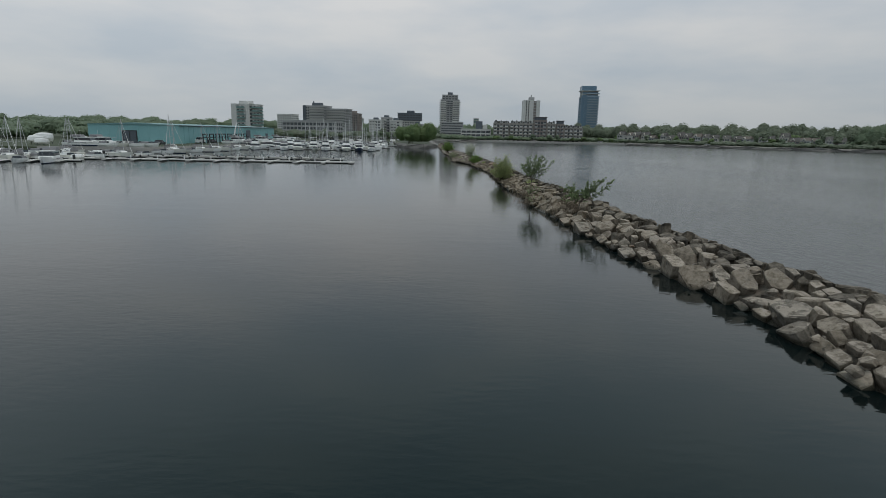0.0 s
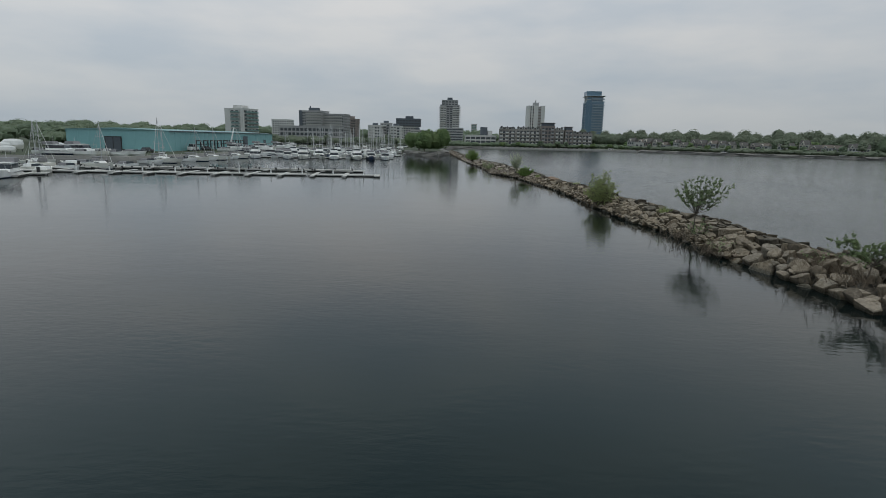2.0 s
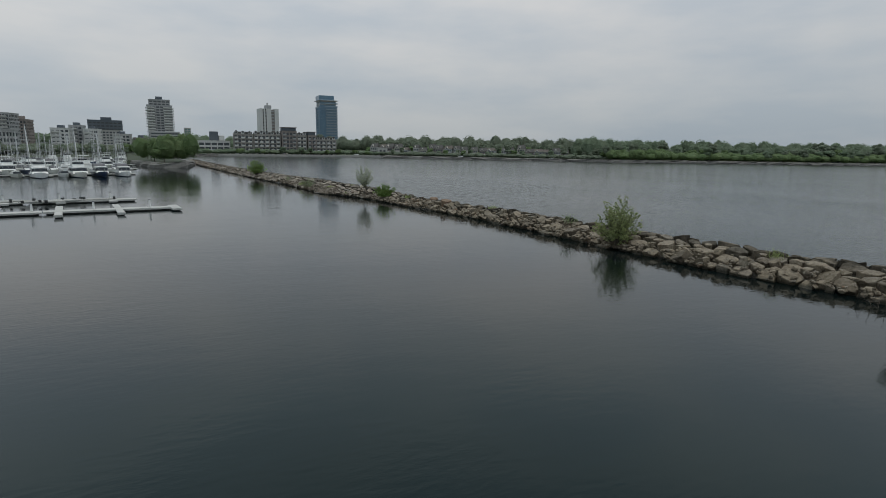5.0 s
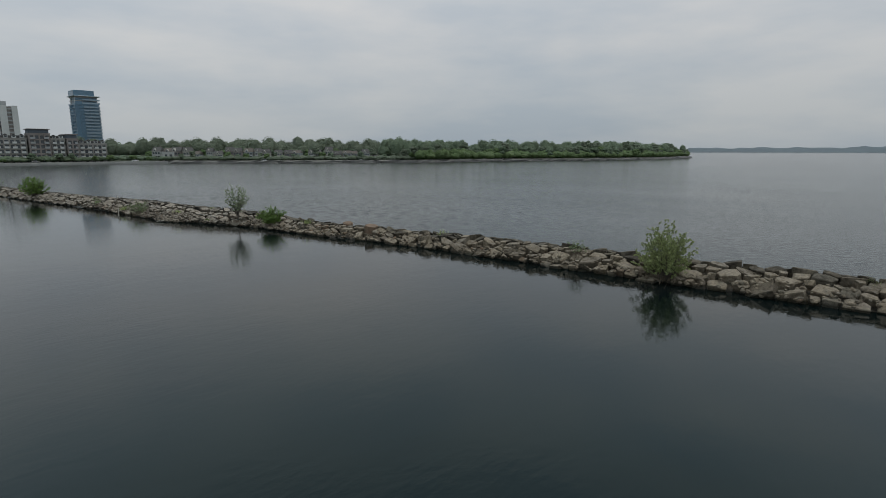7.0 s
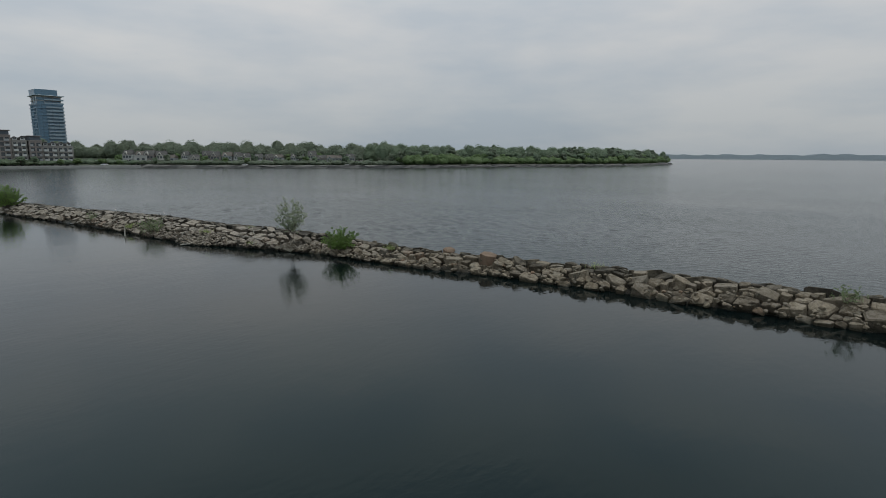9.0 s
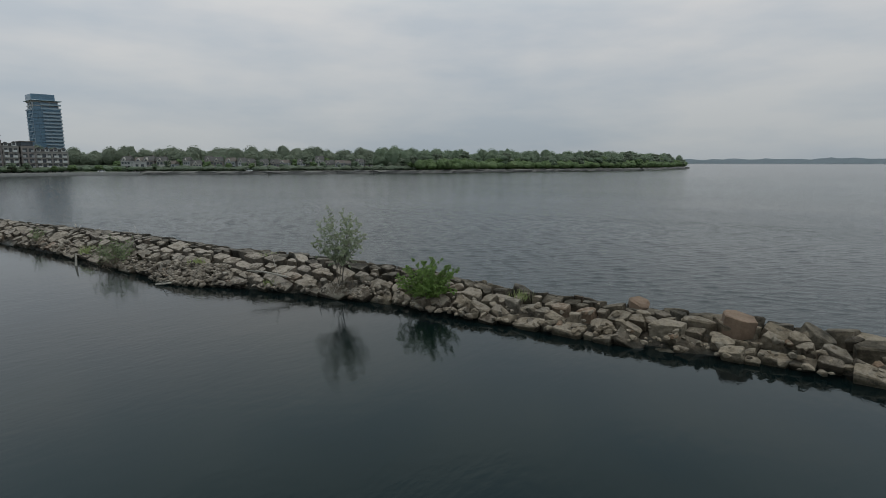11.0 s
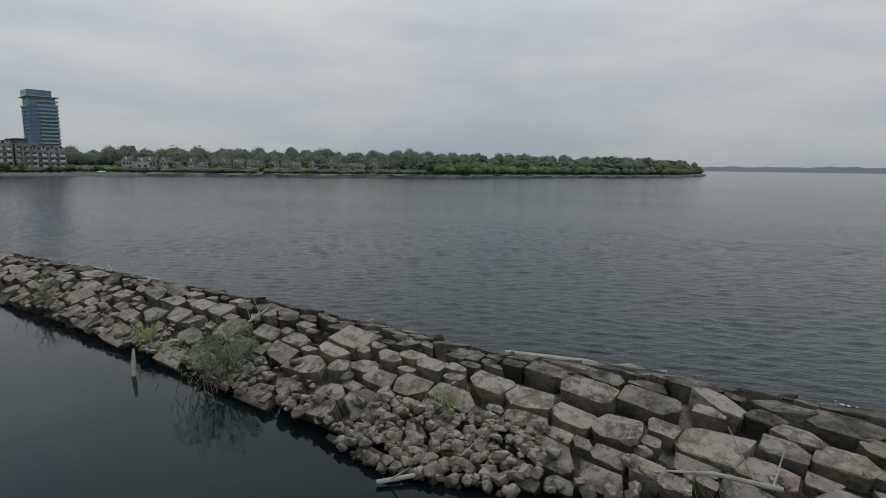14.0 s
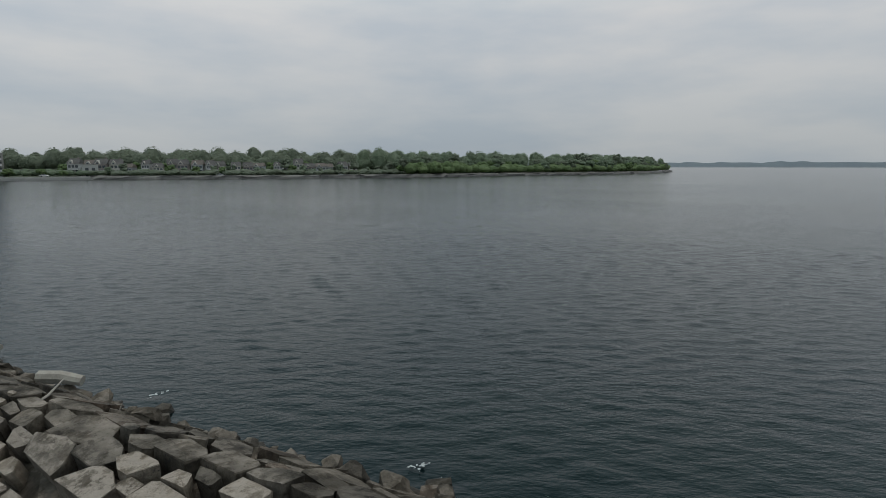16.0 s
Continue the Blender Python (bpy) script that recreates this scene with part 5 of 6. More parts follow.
airy("bush", "low dry brown bush between the stones", over_x(9.4, 61.5), dome_tips(8, 0.9, 1.1), LEAF, 5, 0.25, 5, 0.06, None, 0.012, 240, 1.1, category="shrub")
airy("bush", "low dry brown bush beside the leaning sapling", over_x(12.0, 55.0), dome_tips(8, 0.9, 1.2), LEAF, 5, 0.25, 5, 0.06, None, 0.012, 240, 1.1, category="shrub")
for y, w, h, n in ((163.2, 0.9, 0.6, 140), (149.5, 2.2, 0.35, 90), (146.0, 4.0, 0.3, 60), (142.5, 0.8, 0.35, 90), (128, 2.5, 0.5, 80), (110, 3.5, 0.5, 80), (76, 3.0, 0.6, 90)):
    g = thing("grass_tuft", "tuft of green grass between the stones", "grass", on_mound(y, w, -0.15))
    vs, fs = [], []
    for _ in range(n):
        p, d = Vector(rng.normal(0, 0.28, 3)) * Vector((1, 1, 0)), Vector(rng.normal(0, 0.35, 3))
        d.z = 1
        o = len(vs)
        ln = h * rng.uniform(0.5, 1.2)
        vs += [p + Vector((0.02, 0, 0)), p - Vector((0.02, 0, 0)), p + d * ln]
        fs.append((o, o + 1, o + 2))
    tagged(part("grass", data_mesh("grass", vs, fs, LEAF_YELLOW), LEAF_YELLOW, g), kind="stuff")


# ---- shore trees ----
ball = bmesh.new()
bmesh.ops.create_icosphere(ball, subdivisions=2, radius=1.0)
BALL_V, BALL_F = np.array([v.co[:] for v in ball.verts]), [tuple(v.index for v in f.verts) for f in ball.faces]
ball.free()


def add_core(vs, fs, centre, radii):
    """The closed leafy mass inside a clump, lumpy and mostly hidden by the sprays on its skin."""
    off = len(vs)
    lump = 1 + 0.10 * rng.normal(0, 1, (len(BALL_V), 1))
    vs += [Vector(q) for q in BALL_V * lump * np.array(radii) + np.array(centre)]
    fs += [tuple(off + i for i in f) for f in BALL_F]


def tree_kind(label, high, wide, leaf, count, size, lobes):
    t = thing("tree", label, "tree", group="shore trees")
    bm = bmesh.new()
    tops = []
    add_tube(bm, [(0, 0, -0.3), (0.1, 0.05, high * 0.3), (0.0, 0.1, high * 0.7)], [high * 0.022, high * 0.016, high * 0.006], 7)
    for k in range(lobes):
        a = k * 2.4 + rng.uniform(-0.4, 0.4)
        f = rng.uniform(0.30, 0.95)
        r = wide / 2 * rng.uniform(0.35, 0.85) * (1.15 - 0.6 * f)
        c = Vector((math.cos(a) * r, math.sin(a) * r, high * (0.28 + 0.62 * f)))
        add_tube(bm, [(0, 0, high * rng.uniform(0.2, 0.5)), c * 0.6 + Vector((0, 0, c.z * 0.3)), c], [high * 0.009, high * 0.006, high * 0.003], 4)
        tops.append((c, wide * rng.uniform(0.15, 0.27)))
    part("trunk", bm, BARK, t)
    pts, ways = [], []
    for c, r in tops:
        for _ in range(count // lobes):
            v = Vector(rng.normal(0, 1, 3)).normalized() * r * (rng.random() ** 0.22)
            pts.append(c + Vector((v.x, v.y, v.z * 0.75)))
            ways.append((v.normalized() + 0.5 * (pts[-1] - Vector((0, 0, high * 0.5))).normalized()).normalized())
    vs, fs = leaf_cards(pts, size, ways)
    for c, r in tops:
        add_core(vs, fs, c, (r * 0.76, r * 0.76, r * 0.6))
    part("crown", data_mesh("crown", vs, fs, leaf), leaf, t)
    return t


# the olive tone is lightened and dulled to carry haze in its colour
LEAF_OLIVE_HAZED = leaf_material("hazed_olive_leaves", (0.195, 0.23, 0.17), (0.29, 0.325, 0.24), 0.5)
LEAF_SPRING = leaf_material("spring_leaves", (0.14, 0.215, 0.09), (0.255, 0.33, 0.155), 0.5)
KINDS = [tree_kind("broad dark green leafy tree near the shore", 14, 11, LEAF_HAZED, 2600, 0.45, 20), tree_kind("tall rounded olive-green tree near the shore", 16, 10, LEAF_OLIVE_HAZED, 2600, 0.45, 20),
         tree_kind("fresh green spring tree near the shore", 12, 11, LEAF_SPRING, 2500, 0.44, 19), tree_kind("narrow dark tree near the shore", 15, 7, LEAF_HAZED, 1300, 0.55, 16),
         tree_kind("half-bare grey-brown tree near the shore", 15, 10, LEAF_OLIVE_HAZED, 700, 0.42, 20), tree_kind("wide low green tree near the water", 9, 12, LEAF_SPRING, 1700, 0.6, 18)]
tree_used = set()


def on_land(x, y):
    """True where the ground lies under a place, well inside the shoreline."""
    rim = [(-4500, 150), (-400, 150), *SHORE, (760, 340), (800, 600), (1100, 4600), (-4500, 4600)]
    for px, py in ((x, y), (x - 2.5, y), (x + 2.5, y), (x, y - 2.5), (x, y + 2.5)):
        inside = False
        for (x0, y0), (x1, y1) in zip(rim, rim[1:] + rim[:1]):
            if (y0 > py) != (y1 > py) and px < x0 + (py - y0) * (x1 - x0) / (y1 - y0):
                inside = not inside
        if not inside:
            return False
    return True


def plant(kind, x, y, scale, z=LAND_TOP):
    if not on_land(x, y):
        return
    m = pose(x, y, z, 0, 0, rng.uniform(0, 360)) @ Matrix.Diagonal((scale * rng.uniform(0.9, 1.15), scale, scale * rng.uniform(0.9, 1.1), 1))
    if kind in tree_used:
        copy_thing(KINDS[kind], m)
    else:
        tree_used.add(kind)
        KINDS[kind].matrix_basis = m


def along(line, gap, setback, kinds, lo, hi, jitter=3.0, z=LAND_TOP):
    for (x0, y0), (x1, y1) in zip(line, line[1:]):
        length = math.dist((x0, y0), (x1, y1))
        nx, ny = -(y1 - y0) / length, (x1 - x0) / length
        for k in range(max(1, int(length / gap))):
            f = (k + rng.uniform(0.1, 0.9)) / max(1, int(length / gap))
            d = setback + rng.normal(0, jitter)
            plant(int(rng.choice(kinds)), lin(x0, x1, f) + nx * d, lin(y0, y1, f) + ny * d, rng.uniform(lo, hi), z)


SH = SHORE
along(SH[17:], 7.5, 9, (0, 1, 2, 3, 5), 0.7, 0.98, 3)            # wooded cape
along(SH[17:], 9, 20, (0, 1, 2, 3, 4), 0.9, 1.15, 4)
along(((288, 368), (330, 360)), 7, 7, (2, 5), 0.8, 1.05, 2)
along(((150, 487), (190, 437), (245, 407), (288, 376)), 5.5, 8, (0, 1, 4, 3, 2), 0.3, 0.7, 3)   # before the houses
along(((150, 530), (200, 482), (250, 446), (300, 415)), 4.5, 8, (0, 1, 2, 3), 0.72, 1.0, 4)      # behind the houses
along(((30, 489), (100, 493), (146, 487)), 11, 4, (2, 5, 0), 0.32, 0.55, 2)                    # promenade trees
along(((-14, 470), (20, 492)), 9, 5, (0, 5, 2), 0.3, 0.5, 2)
along(((-62, 366), (-36, 360), (-30, 410), (-14, 470)), 8, 14, (0, 1, 2, 3, 5), 0.4, 0.7, 5)
for x, y, k, s in ((-20, 276, 2, 0.75), (-23, 288, 0, 0.7), (-24, 304, 2, 0.75), (-25, 320, 0, 0.66)):
    plant(k, x, y, s)
along(((-78, 345), (-130, 352), (-200, 360)), 10, 6, (0, 1, 4), 0.32, 0.5, 5)
along(((-100, 352), (-60, 372), (-36, 420)), 9, 10, (0, 4, 1, 3), 0.32, 0.52, 6)
along(((-134, 186), (-150, 190), (-330, 150)), 8, 10, (0, 1, 3), 0.36, 0.56, 5)


def woods(name, label, line, depth, gap, high, leaf, size, per, z0=LAND_TOP):
    """A belt of far woodland: thousands of leaf clumps over an uneven canopy."""
    vs, fs = [], []
    for (x0, y0), (x1, y1) in zip(line, line[1:]):
        length = math.dist((x0, y0), (x1, y1))
        nx, ny = -(y1 - y0) / length, (x1 - x0) / length
        for k in range(int(length / gap)):
            for row in range(3):
                f = (k + rng.random()) / max(1, int(length / gap))
                d = depth * (row + rng.random()) / 3
                hh = high * rng.uniform(0.74, 1.12) * (0.88 + 0.08 * row)
                c = Vector((lin(x0, x1, f) + nx * d, lin(y0, y1, f) + ny * d, z0))
                r = gap * rng.uniform(0.65, 0.95)
                pts, ways = [], []
                for _ in range(per):
                    v = Vector(rng.normal(0, 1, 3)).normalized() * (rng.random() ** 0.12)
                    pts.append(c + Vector((v.x * r, v.y * r, hh * (0.56 + 0.44 * v.z))))
                    ways.append((v.normalized() + Vector((0, 0, 0.3))).normalized())
                a, b = leaf_cards(pts, size, ways)
                add_core(vs, fs, c + Vector((0, 0, hh * 0.56)), (r * 0.82, r * 0.82, hh * 0.37))
                o = len(vs)
                vs += a
                fs += [tuple(i + o for i in q) for q in b]
    tagged(new(name, data_mesh(name, vs, fs, leaf)), label, "woodland", kind="stuff")


woods("woodland", "dense dark green woodland on the cape", ((292, 396), (390, 366), (500, 320), (615, 300), (733, 302)), 45, 7, 17.5, LEAF_HAZED, 0.95, 420)
woods("thicket", "low dense shrubs under the cape trees", ((292, 374), (390, 350), (500, 302), (610, 286), (700, 288), (735, 299)), 10, 6, 8, LEAF_SPRING, 0.6, 150)
woods("woodland", "woodland belt behind the shore houses", ((60, 640), (140, 590), (190, 540), (230, 490), (300, 430), (330, 410)), 50, 8, 16.5, LEAF_OLIVE_HAZED, 1.0, 380, 3)
woods("woodland", "dark wooded slope behind the boat yard", ((-620, 150), (-420, 190), (-230, 225), (-150, 222)), 70, 11, 8.5, LEAF_HAZED, 1.4, 150)
woods("woodland", "far wooded ridge behind the boat shed", ((-1200, 640), (-520, 760), (-240, 840), (-100, 900), (60, 900), (220, 800)), 80, 16, 20, LEAF_HAZED, 2.0, 130)
woods("woodland", "trees between the marina and the town", ((-250, 440), (-160, 395), (-90, 385), (-45, 470), (0, 540)), 40, 8, 6, LEAF_OLIVE_HAZED, 0.7, 160)
woods("hedge", "dense dark shrubs behind the promenade", ((-6, 470), (20, 495), (60, 500), (120, 500), (150, 494)), 7, 4, 4.2, LEAF_HAZED, 0.5, 90)
woods("hedge", "shrubs and small trees along the park shore", ((150, 490), (196, 436), (250, 405), (292, 376)), 8, 4.5, 4.0, LEAF_OLIVE_HAZED, 0.5, 80)
woods("hedge", "thick low bushes at the water's edge", ((292, 370), (345, 358)), 12, 5, 9, LEAF_SPRING, 0.7, 160)
woods("thicket", "dense olive-green willow thicket on the spit", ((-27, 288), (-22.5, 272), (-17.5, 269)), 16, 4.0, 10.2, LEAF_SPRING, 0.42, 520)

# ---- the breakwater's stones ----
SQUARE = 0.8


def clip_cell(poly, mid_p, normal):
    """Keeps the part of a convex polygon on the near side of a line."""
    res = []
    for i in range(len(poly)):
        a, b = poly[i], poly[(i + 1) % len(poly)]
        da, db = (a - mid_p) @ normal, (b - mid_p) @ normal
        if da <= 0:
            res.append(a)
        if da * db < 0:
            res.append(a + (b - a) * (da / (da - db)))
    return res


def stone_seeds(y0, y1):
    """Stone centres (y, w, size): large slabs and smaller blocks wedged between them, with a patch of rubble."""
    seeds, grid = [], {}

    def near(y, w, r):
        gy, gw = int(y // 2), int(w // 2)
        for a in (-1, 0, 1):
            for b in (-1, 0, 1):
                for s in grid.get((gy + a, gw + b), ()):
                    dy, dw = (y - s[0]) / (1.3 if y < 138 else 1.75), w - s[1]
                    if dy * dy + dw * dw < (0.5 * (r + s[2])) ** 2 * 0.86:
                        return True
        return False

    def put(y, w, r):
        if not near(y, w, r):
            s = (y, w, r)
            seeds.append(s)
            grid.setdefault((int(y // 2), int(w // 2)), []).append(s)

    for size_lo, size_hi, per_m in ((1.2, 1.5, 1.2), (0.92, 1.16, 8.0), (0.66, 0.86, 20.0), (0.40, 0.55, 28.0)):
        for _ in range(int((y1 - y0) * per_m)):
            y = rng.uniform(y0, y1)
            wide = float(np.interp(y, WIDE_Y, WIDE_W))
            w = rng.uniform(0.38, wide + 0.4)
            if 146.6 < y < 151.0 and 0.0 < w < 1.5 + 0.5 * math.sin(y * 2):
                continue
            put(y, w, rng.uniform(size_lo, size_hi) * (0.84 if y < 60 else 0.85 if y < 112 else 0.74 if y < 138 else 0.69))
    for _ in range(600):
        put(rng.uniform(146.0, 152.0), rng.uniform(0.1, 2.4), rng.choice((0.42, 0.5, 0.62, 0.8)))
    return seeds


def stone_mesh(poly, size, wear=1.0):
    """One angular quarried block about the origin: broken corners, a worn rim, a flat but uneven top and a narrower foot."""
    small = min(1.0, size / 1.1)
    round_off = []
    for i, p in enumerate(poly):
        before, after = poly[i - 1], poly[(i + 1) % len(poly)]
        if len(poly) < 7 and rng.random() < 0.55:
            f, g = rng.uniform(0.06, 0.24, 2)
            round_off += [p + (before - p) * f, p + (after - p) * g]
        else:
            round_off.append(p)
    poly = np.array(round_off) * (rng.uniform(0.96, 1.0) + 0.04 * (1.0 - wear))
    k = len(poly)
    thick = lin(0.75, 1.2, rng.random()) * (0.35 + 0.65 * small)
    tilt = rng.normal(0, 0.06 * wear, 2)
    reach = np.linalg.norm(poly, axis=1)
    side = np.array((math.cos(h := rng.uniform(0, math.tau)), math.sin(h)))
    chip = rng.uniform(0.15, 0.45) * small * wear if rng.random() < 0.45 else 0.0          # one broken-away flank
    worn = rng.uniform(0.35, 1.2) * wear
    rim, shoulder, foot = [], [], []
    for i, p in enumerate(poly):
        u = p / max(reach[i], 1e-3)
        away = chip * max(0.0, float(u @ side) - 0.25)
        cut = rng.uniform(0.05, 0.11) * small * worn
        fall = rng.uniform(0.04, 0.10) * small * worn
        q = p - u * (cut * 1.3 + away * 0.5)
        rim.append((q[0], q[1], q @ tilt - away * 0.7 + rng.normal(0, 0.022) * small))
        q = p + rng.normal(0, 0.02, 2) * small
        shoulder.append((q[0], q[1], q @ tilt - fall - away))
        q = p * rng.uniform(0.84, 0.97) + rng.normal(0, 0.03, 2) * small
        foot.append((q[0], q[1], -thick))
    vs = rim + shoulder + foot
    fs = []
    for i in range(k):
        j = (i + 1) % k
        fs += [(i, k + i, k + j, j), (k + i, 2 * k + i, 2 * k + j, k + j)]
    hub = poly.mean(0) + rng.normal(0, 0.16, 2) * size * 0.5        # an uneven crown, off the middle
    vs.append((hub[0], hub[1], hub @ tilt + rng.uniform(-0.05, 0.06) * small))
    fs += [(i, (i + 1) % k, 3 * k) for i in range(k)]
    return np.array(vs), fs


def lay_stones():
    seeds = sorted(stone_seeds(-30, 330))
    pts = np.array([(s[0], s[1]) for s in seeds])
    sizes = np.array([s[2] for s in seeds])
    single = 0
    rest = {STONE: ([], []), WASHED: ([], [])}
    base = thing("breakwater", "long low breakwater of grey-brown quarried limestone blocks in water", "breakwater", kind="structure")
    for i, (p, size) in enumerate(zip(pts, sizes)):
        reach, long = size * 0.60, 1.35 if p[0] < 138 else 1.9
        tight = 0.7 if p[0] > 138 else 1.0
        cell = [p + np.array(d) * reach for d in ((-long, -0.85), (long, -0.85), (long, 0.85), (-long, 0.85))]
        lo, hi = np.searchsorted(pts[:, 0], (p[0] - 2.8, p[0] + 2.8))
        for j in range(lo, hi):
            d = pts[j] - p
            r = d @ d
            if j == i or r > 7.0:
                continue
            turn = 0.5 + 0.9 * noise.noise((p[0] * 0.11 + pts[j][0] * 0.11, (p[1] + pts[j][1]) * 0.22, 0.0))
            ca_f, sa_f = math.cos(turn), math.sin(turn)
            a, b = d[0] * ca_f + d[1] * sa_f, d[1] * ca_f - d[0] * sa_f
            a, b = a * abs(a) ** SQUARE, b * abs(b) ** SQUARE      # joints tend to run along and across the lay
            u = np.array((a * ca_f - b * sa_f, a * sa_f + b * ca_f))
            u /= np.linalg.norm(u)
            share = size / (size + sizes[j])
            cell = clip_cell(cell, p + d * share - u * rng.uniform(0.008, 0.05) * tight, u)
            if len(cell) < 3:
                break
        clean = []
        for q in cell:
            if not clean or np.linalg.norm(q - clean[-1]) > 0.16 * size:
                clean.append(q)
        if len(clean) < 3 or len(clean) > 9:
            continue
        poly = np.array(clean)
        c = poly.mean(0)
        vs, fs = stone_mesh((poly - c)[:, ::-1], size, 0.35 if c[0] > 138 else 1.0)
        y, w = c
        here, ahead, over = mound(y, w), mound(y + 0.6, w), mound(y, w + 0.5)
        fore, across = Vector(ahead - here).normalized(), Vector(over - mound(y, w - 0.5)).normalized()
        across.z *= 0.85 if y < 138 else 1.0
        across.normalize()
        up = across.cross(fore).normalized()
        fore = up.cross(across)
        crest = 2.4 < w < 6.2
        loose = 1.3 if y < 60 else 0.9 if y < 138 else 0.5
        lift = rng.normal(0.02, (0.07 if crest else 0.11) * loose) + (0.0 if crest else 0.05 * (size - 0.9))
        if 145.4 < y < 153.0 and w < 3.0:
            lift -= 0.12
        m = Matrix((across, fore, up)).transposed().to_4x4()
        m.translation = Vector(here) + Vector((0, 0, lift))
        rough_lay = (0.13 if crest else 0.20) * loose
        m = m @ Matrix.Rotation(rng.normal(0, rough_lay), 4, "X") @ Matrix.Rotation(rng.normal(0, rough_lay), 4, "Y")
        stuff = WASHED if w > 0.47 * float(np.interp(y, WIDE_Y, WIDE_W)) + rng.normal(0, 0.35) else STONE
        if 144.0 < y < 169.0 and size > 0.62 and single < 400 and w > 0.2:
            single += 1
            ob = new("stone", data_mesh("stone", vs, [f[::-1] for f in fs] if flip(vs, fs) else fs, stuff))
            ob.parent = base
            ob.matrix_basis = m
        else:
            a = np.array(m)
            rest_v, rest_f = rest[stuff]
            off = len(rest_v)
            rest_v += list(vs @ a[:3, :3].T + a[:3, 3])
            rest_f += [tuple(off + k for k in (f[::-1] if flip(vs, fs) else f)) for f in fs]
    for stuff, (rest_v, rest_f) in rest.items():
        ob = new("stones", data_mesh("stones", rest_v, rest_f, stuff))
        ob.parent = base
        tagged(ob, "darker wave-washed stones" if stuff is WASHED else "", kind="stuff")
    # loose broken stone: heaped on the rubble patch and caught between the blocks
    lumps = []
    for _ in range(10):
        bm = bmesh.new()
        flat = rng.uniform(0.7, 1.0)
        for _ in range(18):
            v = Vector(rng.normal(0, 1, 3)).normalized() * rng.uniform(0.85, 1.05)
            bm.verts.new((v.x, v.y * flat, v.z * 0.62))
        hull_r = bmesh.ops.convex_hull(bm, input=bm.verts)
        bmesh.ops.delete(bm, geom=[g for g in hull_r["geom_interior"] if isinstance(g, bmesh.types.BMVert)], context="VERTS")
        bm.verts.index_update()
        lumps.append((np.array([v.co[:] for v in bm.verts]), [tuple(v.index for v in f.verts) for f in bm.faces]))
        bm.free()
    loose_v, loose_f = [], []
    for k in range(1450):
        if k < 320:
            y, w = rng.uniform(146.6, 151.4), rng.uniform(-0.15, 1.8)
            r = rng.choice((0.08, 0.11, 0.15, 0.2, 0.26))
        elif k < 1400:
            y, w = rng.uniform(60, 175), 0.2 + abs(rng.normal(0.3, 0.7))
            r = rng.choice((0.10, 0.14, 0.2, 0.26))
        else:
            y, w = rng.uniform(-10, 60), 0.2 + abs(rng.normal(0.3, 0.8))
            r = rng.choice((0.12, 0.2, 0.28, 0.36))
        p = mound(y, w)
        a = np.array(Euler(rng.uniform(-0.5, 0.5, 2).tolist() + [rng.uniform(0, 6.28)]).to_matrix()) * r
        v0, f0 = lumps[k % 10]
        off = len(loose_v)
        loose_v += list(v0 @ a.T + p + np.array((0, 0, rng.uniform(-0.05, 0.12))))
        loose_f += [tuple(off + q for q in f) for f in f0]
    ob = new("rubble", data_mesh("rubble", loose_v, loose_f, STONE))
    ob.parent = base
    tagged(ob, "small broken rubble", kind="stuff")
    # dark wet stones awash along the lake edge
    wet_v, wet_f = [], []
    for k in range(420):
        y = rng.uniform(128, 195) if k < 300 else rng.uniform(20, 128)
        wide = float(np.interp(y, WIDE_Y, WIDE_W))
        p = mound(y, wide * rng.normal(1.0, 0.07))
        a = np.array(Euler(rng.uniform(-0.5, 0.5, 2).tolist() + [rng.uniform(0, 6.28)]).to_matrix()) * rng.choice((0.18, 0.26, 0.36, 0.5))
        v0, f0 = lumps[k % 10]
        off = len(wet_v)
        wet_v += list(v0 @ a.T + (p[0], p[1], max(p[2], -0.12) + rng.uniform(-0.05, 0.15)))
        wet_f += [tuple(off + q for q in f) for f in f0]
    ob = new("wet_stones", data_mesh("wet_stones", wet_v, wet_f, AWASH))
    ob.parent = base
    tagged(ob, "small dark wet stones awash at the lake edge", kind="stuff")
    # the rubble core under the blocks, darkened to paint shade into the gaps
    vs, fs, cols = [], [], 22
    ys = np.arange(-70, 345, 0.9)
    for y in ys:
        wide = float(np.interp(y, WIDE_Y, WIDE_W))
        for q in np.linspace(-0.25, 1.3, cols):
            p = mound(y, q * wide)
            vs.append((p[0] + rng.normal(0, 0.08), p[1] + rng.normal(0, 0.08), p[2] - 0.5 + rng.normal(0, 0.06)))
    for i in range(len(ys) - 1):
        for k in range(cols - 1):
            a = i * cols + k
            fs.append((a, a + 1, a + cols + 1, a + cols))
    core = new("rubble_core", data_mesh("rubble_core", vs, fs, SHADED_RUBBLE))
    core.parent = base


def flip(vs, fs):
    a, b, c = (vs[k] for k in fs[-1][:3])
    return np.cross(b - a, c - a)[2] < 0


lay_stones()

# ---- two rust-stained boulders that stand out from the grey blocks ----
RUST_STONE = surface("rust_stained_stone", (0.115, 0.075, 0.05), (0.24, 0.165, 0.115), 0.9, 1.2, 9, 0.06)
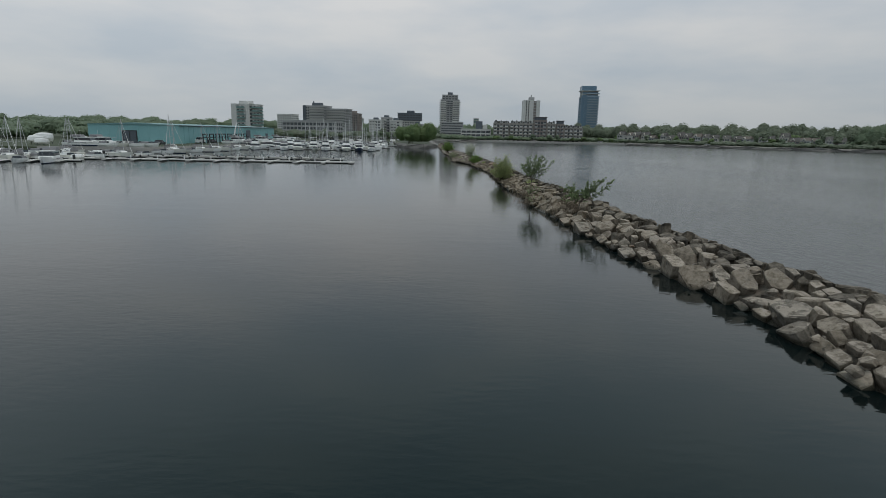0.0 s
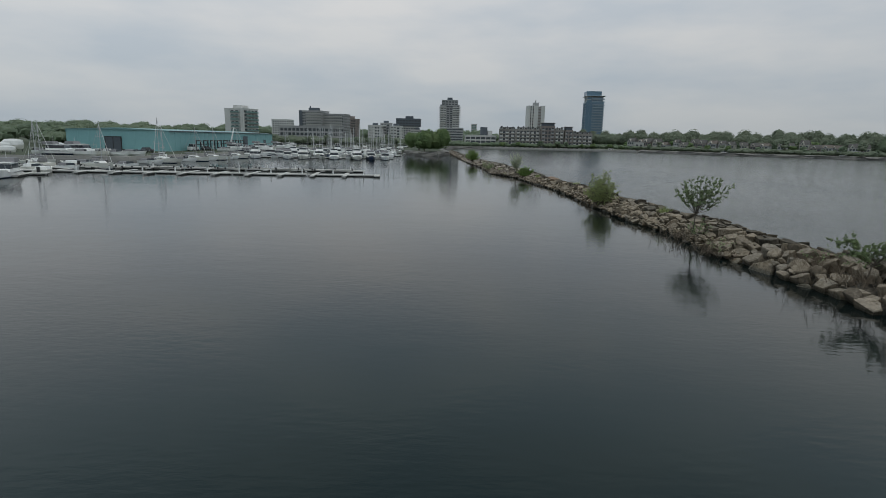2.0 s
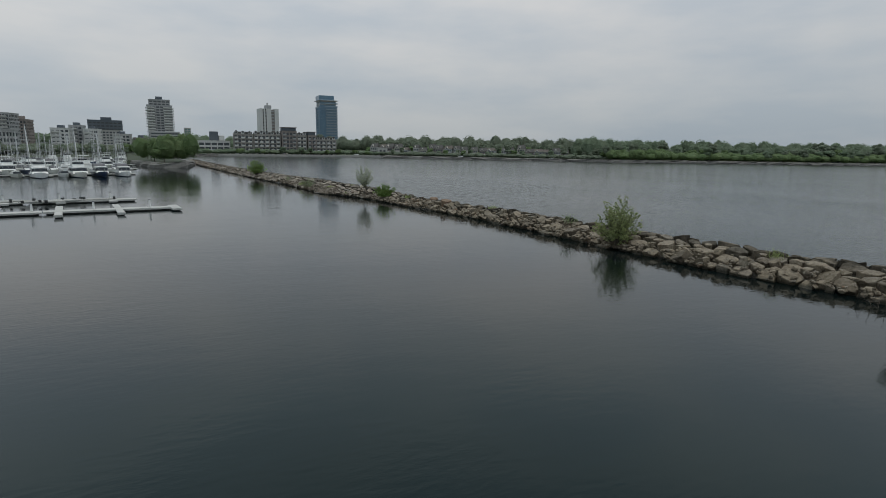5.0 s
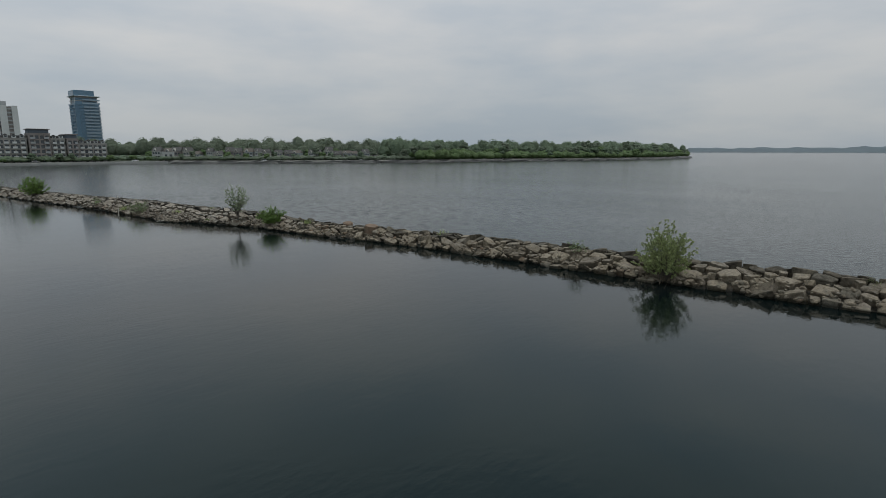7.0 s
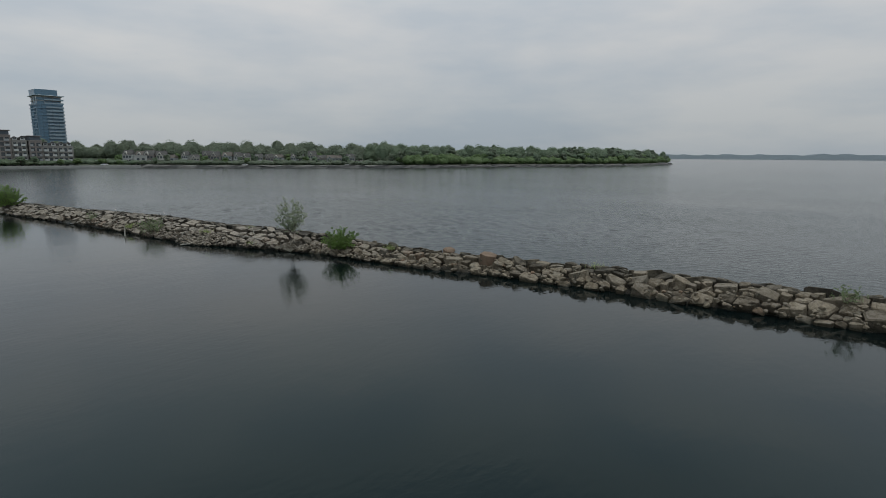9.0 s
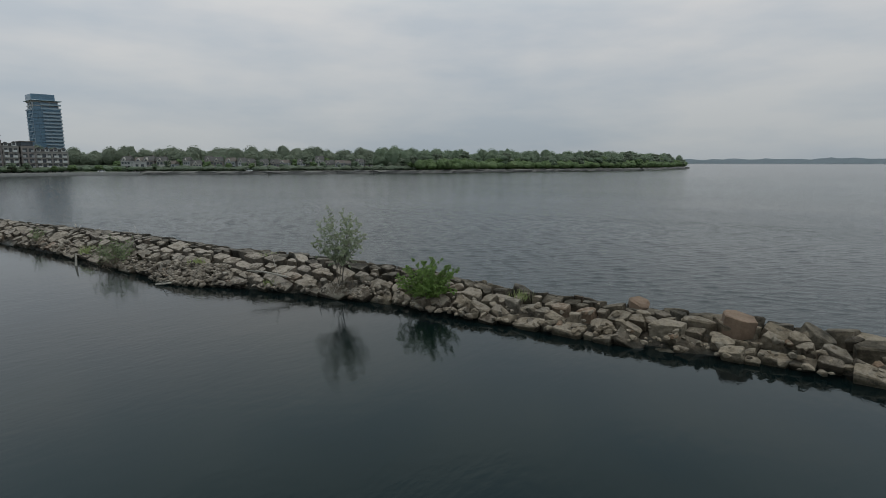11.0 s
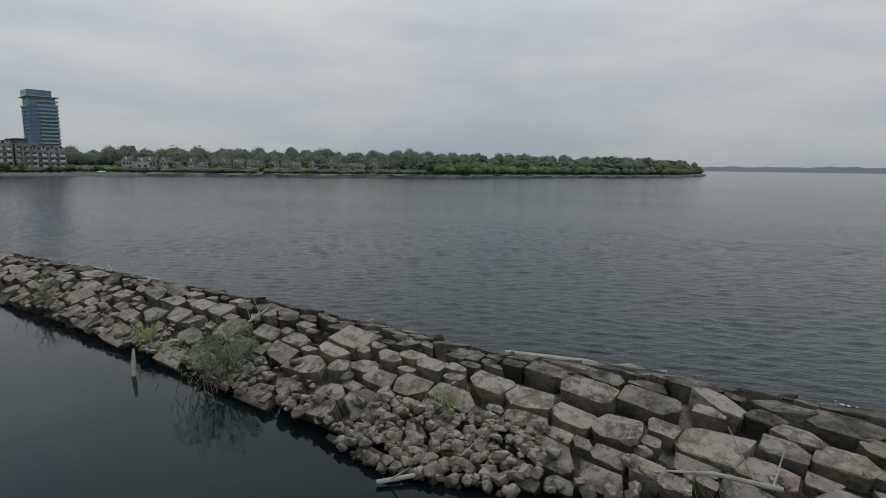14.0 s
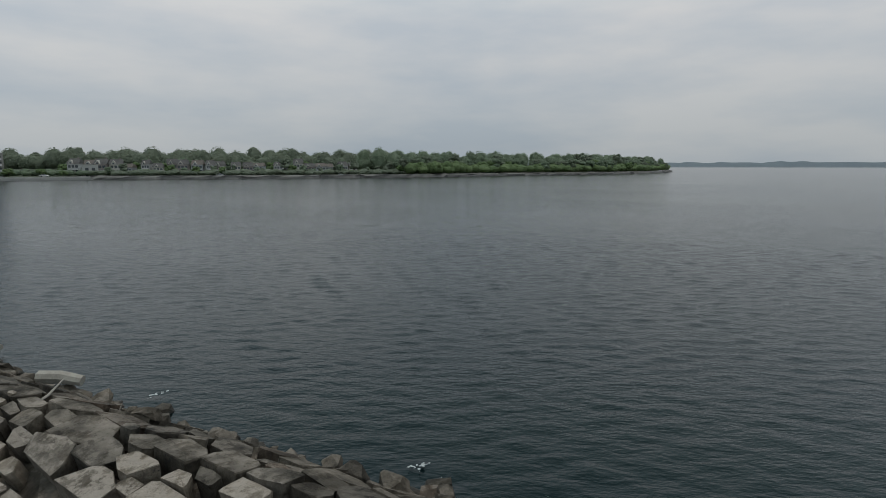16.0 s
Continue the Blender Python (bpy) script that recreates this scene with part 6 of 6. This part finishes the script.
for y, w, size, label in ((118.4, 2.5, 1.5, "large rust-brown boulder on the crest of the stones"), (122.6, 3.6, 1.2, "orange-brown boulder at the lake edge of the stones")):
    ring = np.array([(math.cos(k * math.tau / 6) * size * rng.uniform(0.5, 0.66), math.sin(k * math.tau / 6) * size * rng.uniform(0.42, 0.55)) for k in range(6)])
    vs, fs = stone_mesh(ring, size)
    fs = [f[::-1] for f in fs] if flip(vs, fs) else fs
    ob = tagged(new("boulder", data_mesh("boulder", vs, fs, RUST_STONE)), label, "boulder")
    ob.matrix_basis = pose(*on_mound(y, w, 0.35), 8, -6, 20)


# ---- driftwood ----
def driftwood(label, pts, radii, category="driftwood", twigs=2, name="driftwood_log"):
    d = thing(name, label, category, pts[0])
    bm = bmesh.new()
    p0 = Vector(pts[0])
    loc = [Vector(p) - p0 for p in pts]
    add_tube(bm, loc, radii, 8)
    part("log", bm, WOOD_GREY, d)
    for _ in range(twigs):
        k = rng.integers(0, len(loc) - 1)
        q = loc[k].lerp(loc[k + 1], rng.random())
        v = Vector(rng.normal(0, 0.4, 3))
        v.z = abs(v.z) + 0.2
        bm = bmesh.new()
        add_tube(bm, [q, q + v * 0.6, q + v], [radii[k] * 0.5, radii[k] * 0.3, 0.01], 5)
        part("branch", bm, WOOD_GREY, d)


driftwood("long bleached log lying along the lake edge of the stones", [(6.75, 150.2, 1.1), (8.6, 147.9, 0.75), (9.7, 146.8, 0.55), (10.7, 145.8, 0.3)], [0.15, 0.15, 0.13, 0.09], twigs=0)
driftwood("bleached branch propped on the stones by the lake", [(3.8, 173.6, 1.05), (4.0, 174.4, 1.3), (4.12, 175.2, 1.75)], [0.10, 0.08, 0.03])
driftwood("thin bleached stick leaning out from the stones", [(3.5, 169.7, 1.45), (4.0, 170.0, 1.5), (4.6, 170.5, 1.65)], [0.04, 0.035, 0.015], twigs=0)
driftwood("pale stick floating at the harbour edge of the stones", [(-0.5, 149.4, 0.10), (0.4, 148.7, 0.16), (1.5, 147.9, 0.2)], [0.06, 0.055, 0.03])
driftwood("split pale post standing in the harbour edge", [(-0.92, 160.9, -0.3), (-0.8, 161.1, 0.4), (-0.7, 161.25, 0.9)], [0.09, 0.08, 0.05], twigs=0)
driftwood("bleached crossed driftwood between the stones", [(3.6, 141.6, 0.9), (2.8, 142.8, 1.2), (2.2, 143.6, 1.25)], [0.06, 0.05, 0.02])
driftwood("dark wet log at the lake edge of the stones", [(4.6, 184.0, 0.5), (5.6, 181.8, 0.45), (6.2, 180.2, 0.3)], [0.2, 0.18, 0.12])
driftwood("short pale branches lodged between the stones", [(2.2, 158.5, 1.75), (3.1, 158.9, 1.85), (3.9, 159.6, 1.8)], [0.045, 0.04, 0.02], twigs=3)


# ---- foam where small waves break on the stones ----
def foam(at, size):
    f = thing("foam", "small patch of white foam breaking on wet stones", "foam", at, rng.uniform(0, 360), "foam patches")
    vs, fs = [], []
    for _ in range(18):
        c, r, off = rng.normal(0, size * 0.4, 2) * (1.5, 0.6), size * rng.uniform(0.04, 0.13), len(vs)
        ring = [(c[0] + math.cos(k * 1.047) * r * rng.uniform(0.6, 1.3) * 1.5, c[1] + math.sin(k * 1.047) * r * rng.uniform(0.6, 1.2), 0.02 + rng.uniform(0, 0.02)) for k in range(6)]
        vs += ring + [(c[0], c[1], 0.035 + r * 0.12)]
        fs += [(off + k, off + (k + 1) % 6, off + 6) for k in range(6)]
    tagged(part("froth", data_mesh("froth", vs, fs, FOAM), FOAM, f), kind="stuff")


for at, size in (((8.5, 161.1, 0.06), 0.28), ((7.95, 158.8, 0.06), 0.32), ((8.3, 160.2, 0.06), 0.2), ((7.3, 170.9, 0.06), 0.3), ((11.75, 140.5, 0.06), 0.4)):
    foam(at, size)
driftwood("short dark wet log among the lake-edge stones", [(5.2, 173.9, 0.75), (5.6, 173.3, 0.75), (6.0, 172.8, 0.6)], [0.22, 0.22, 0.18], twigs=0)
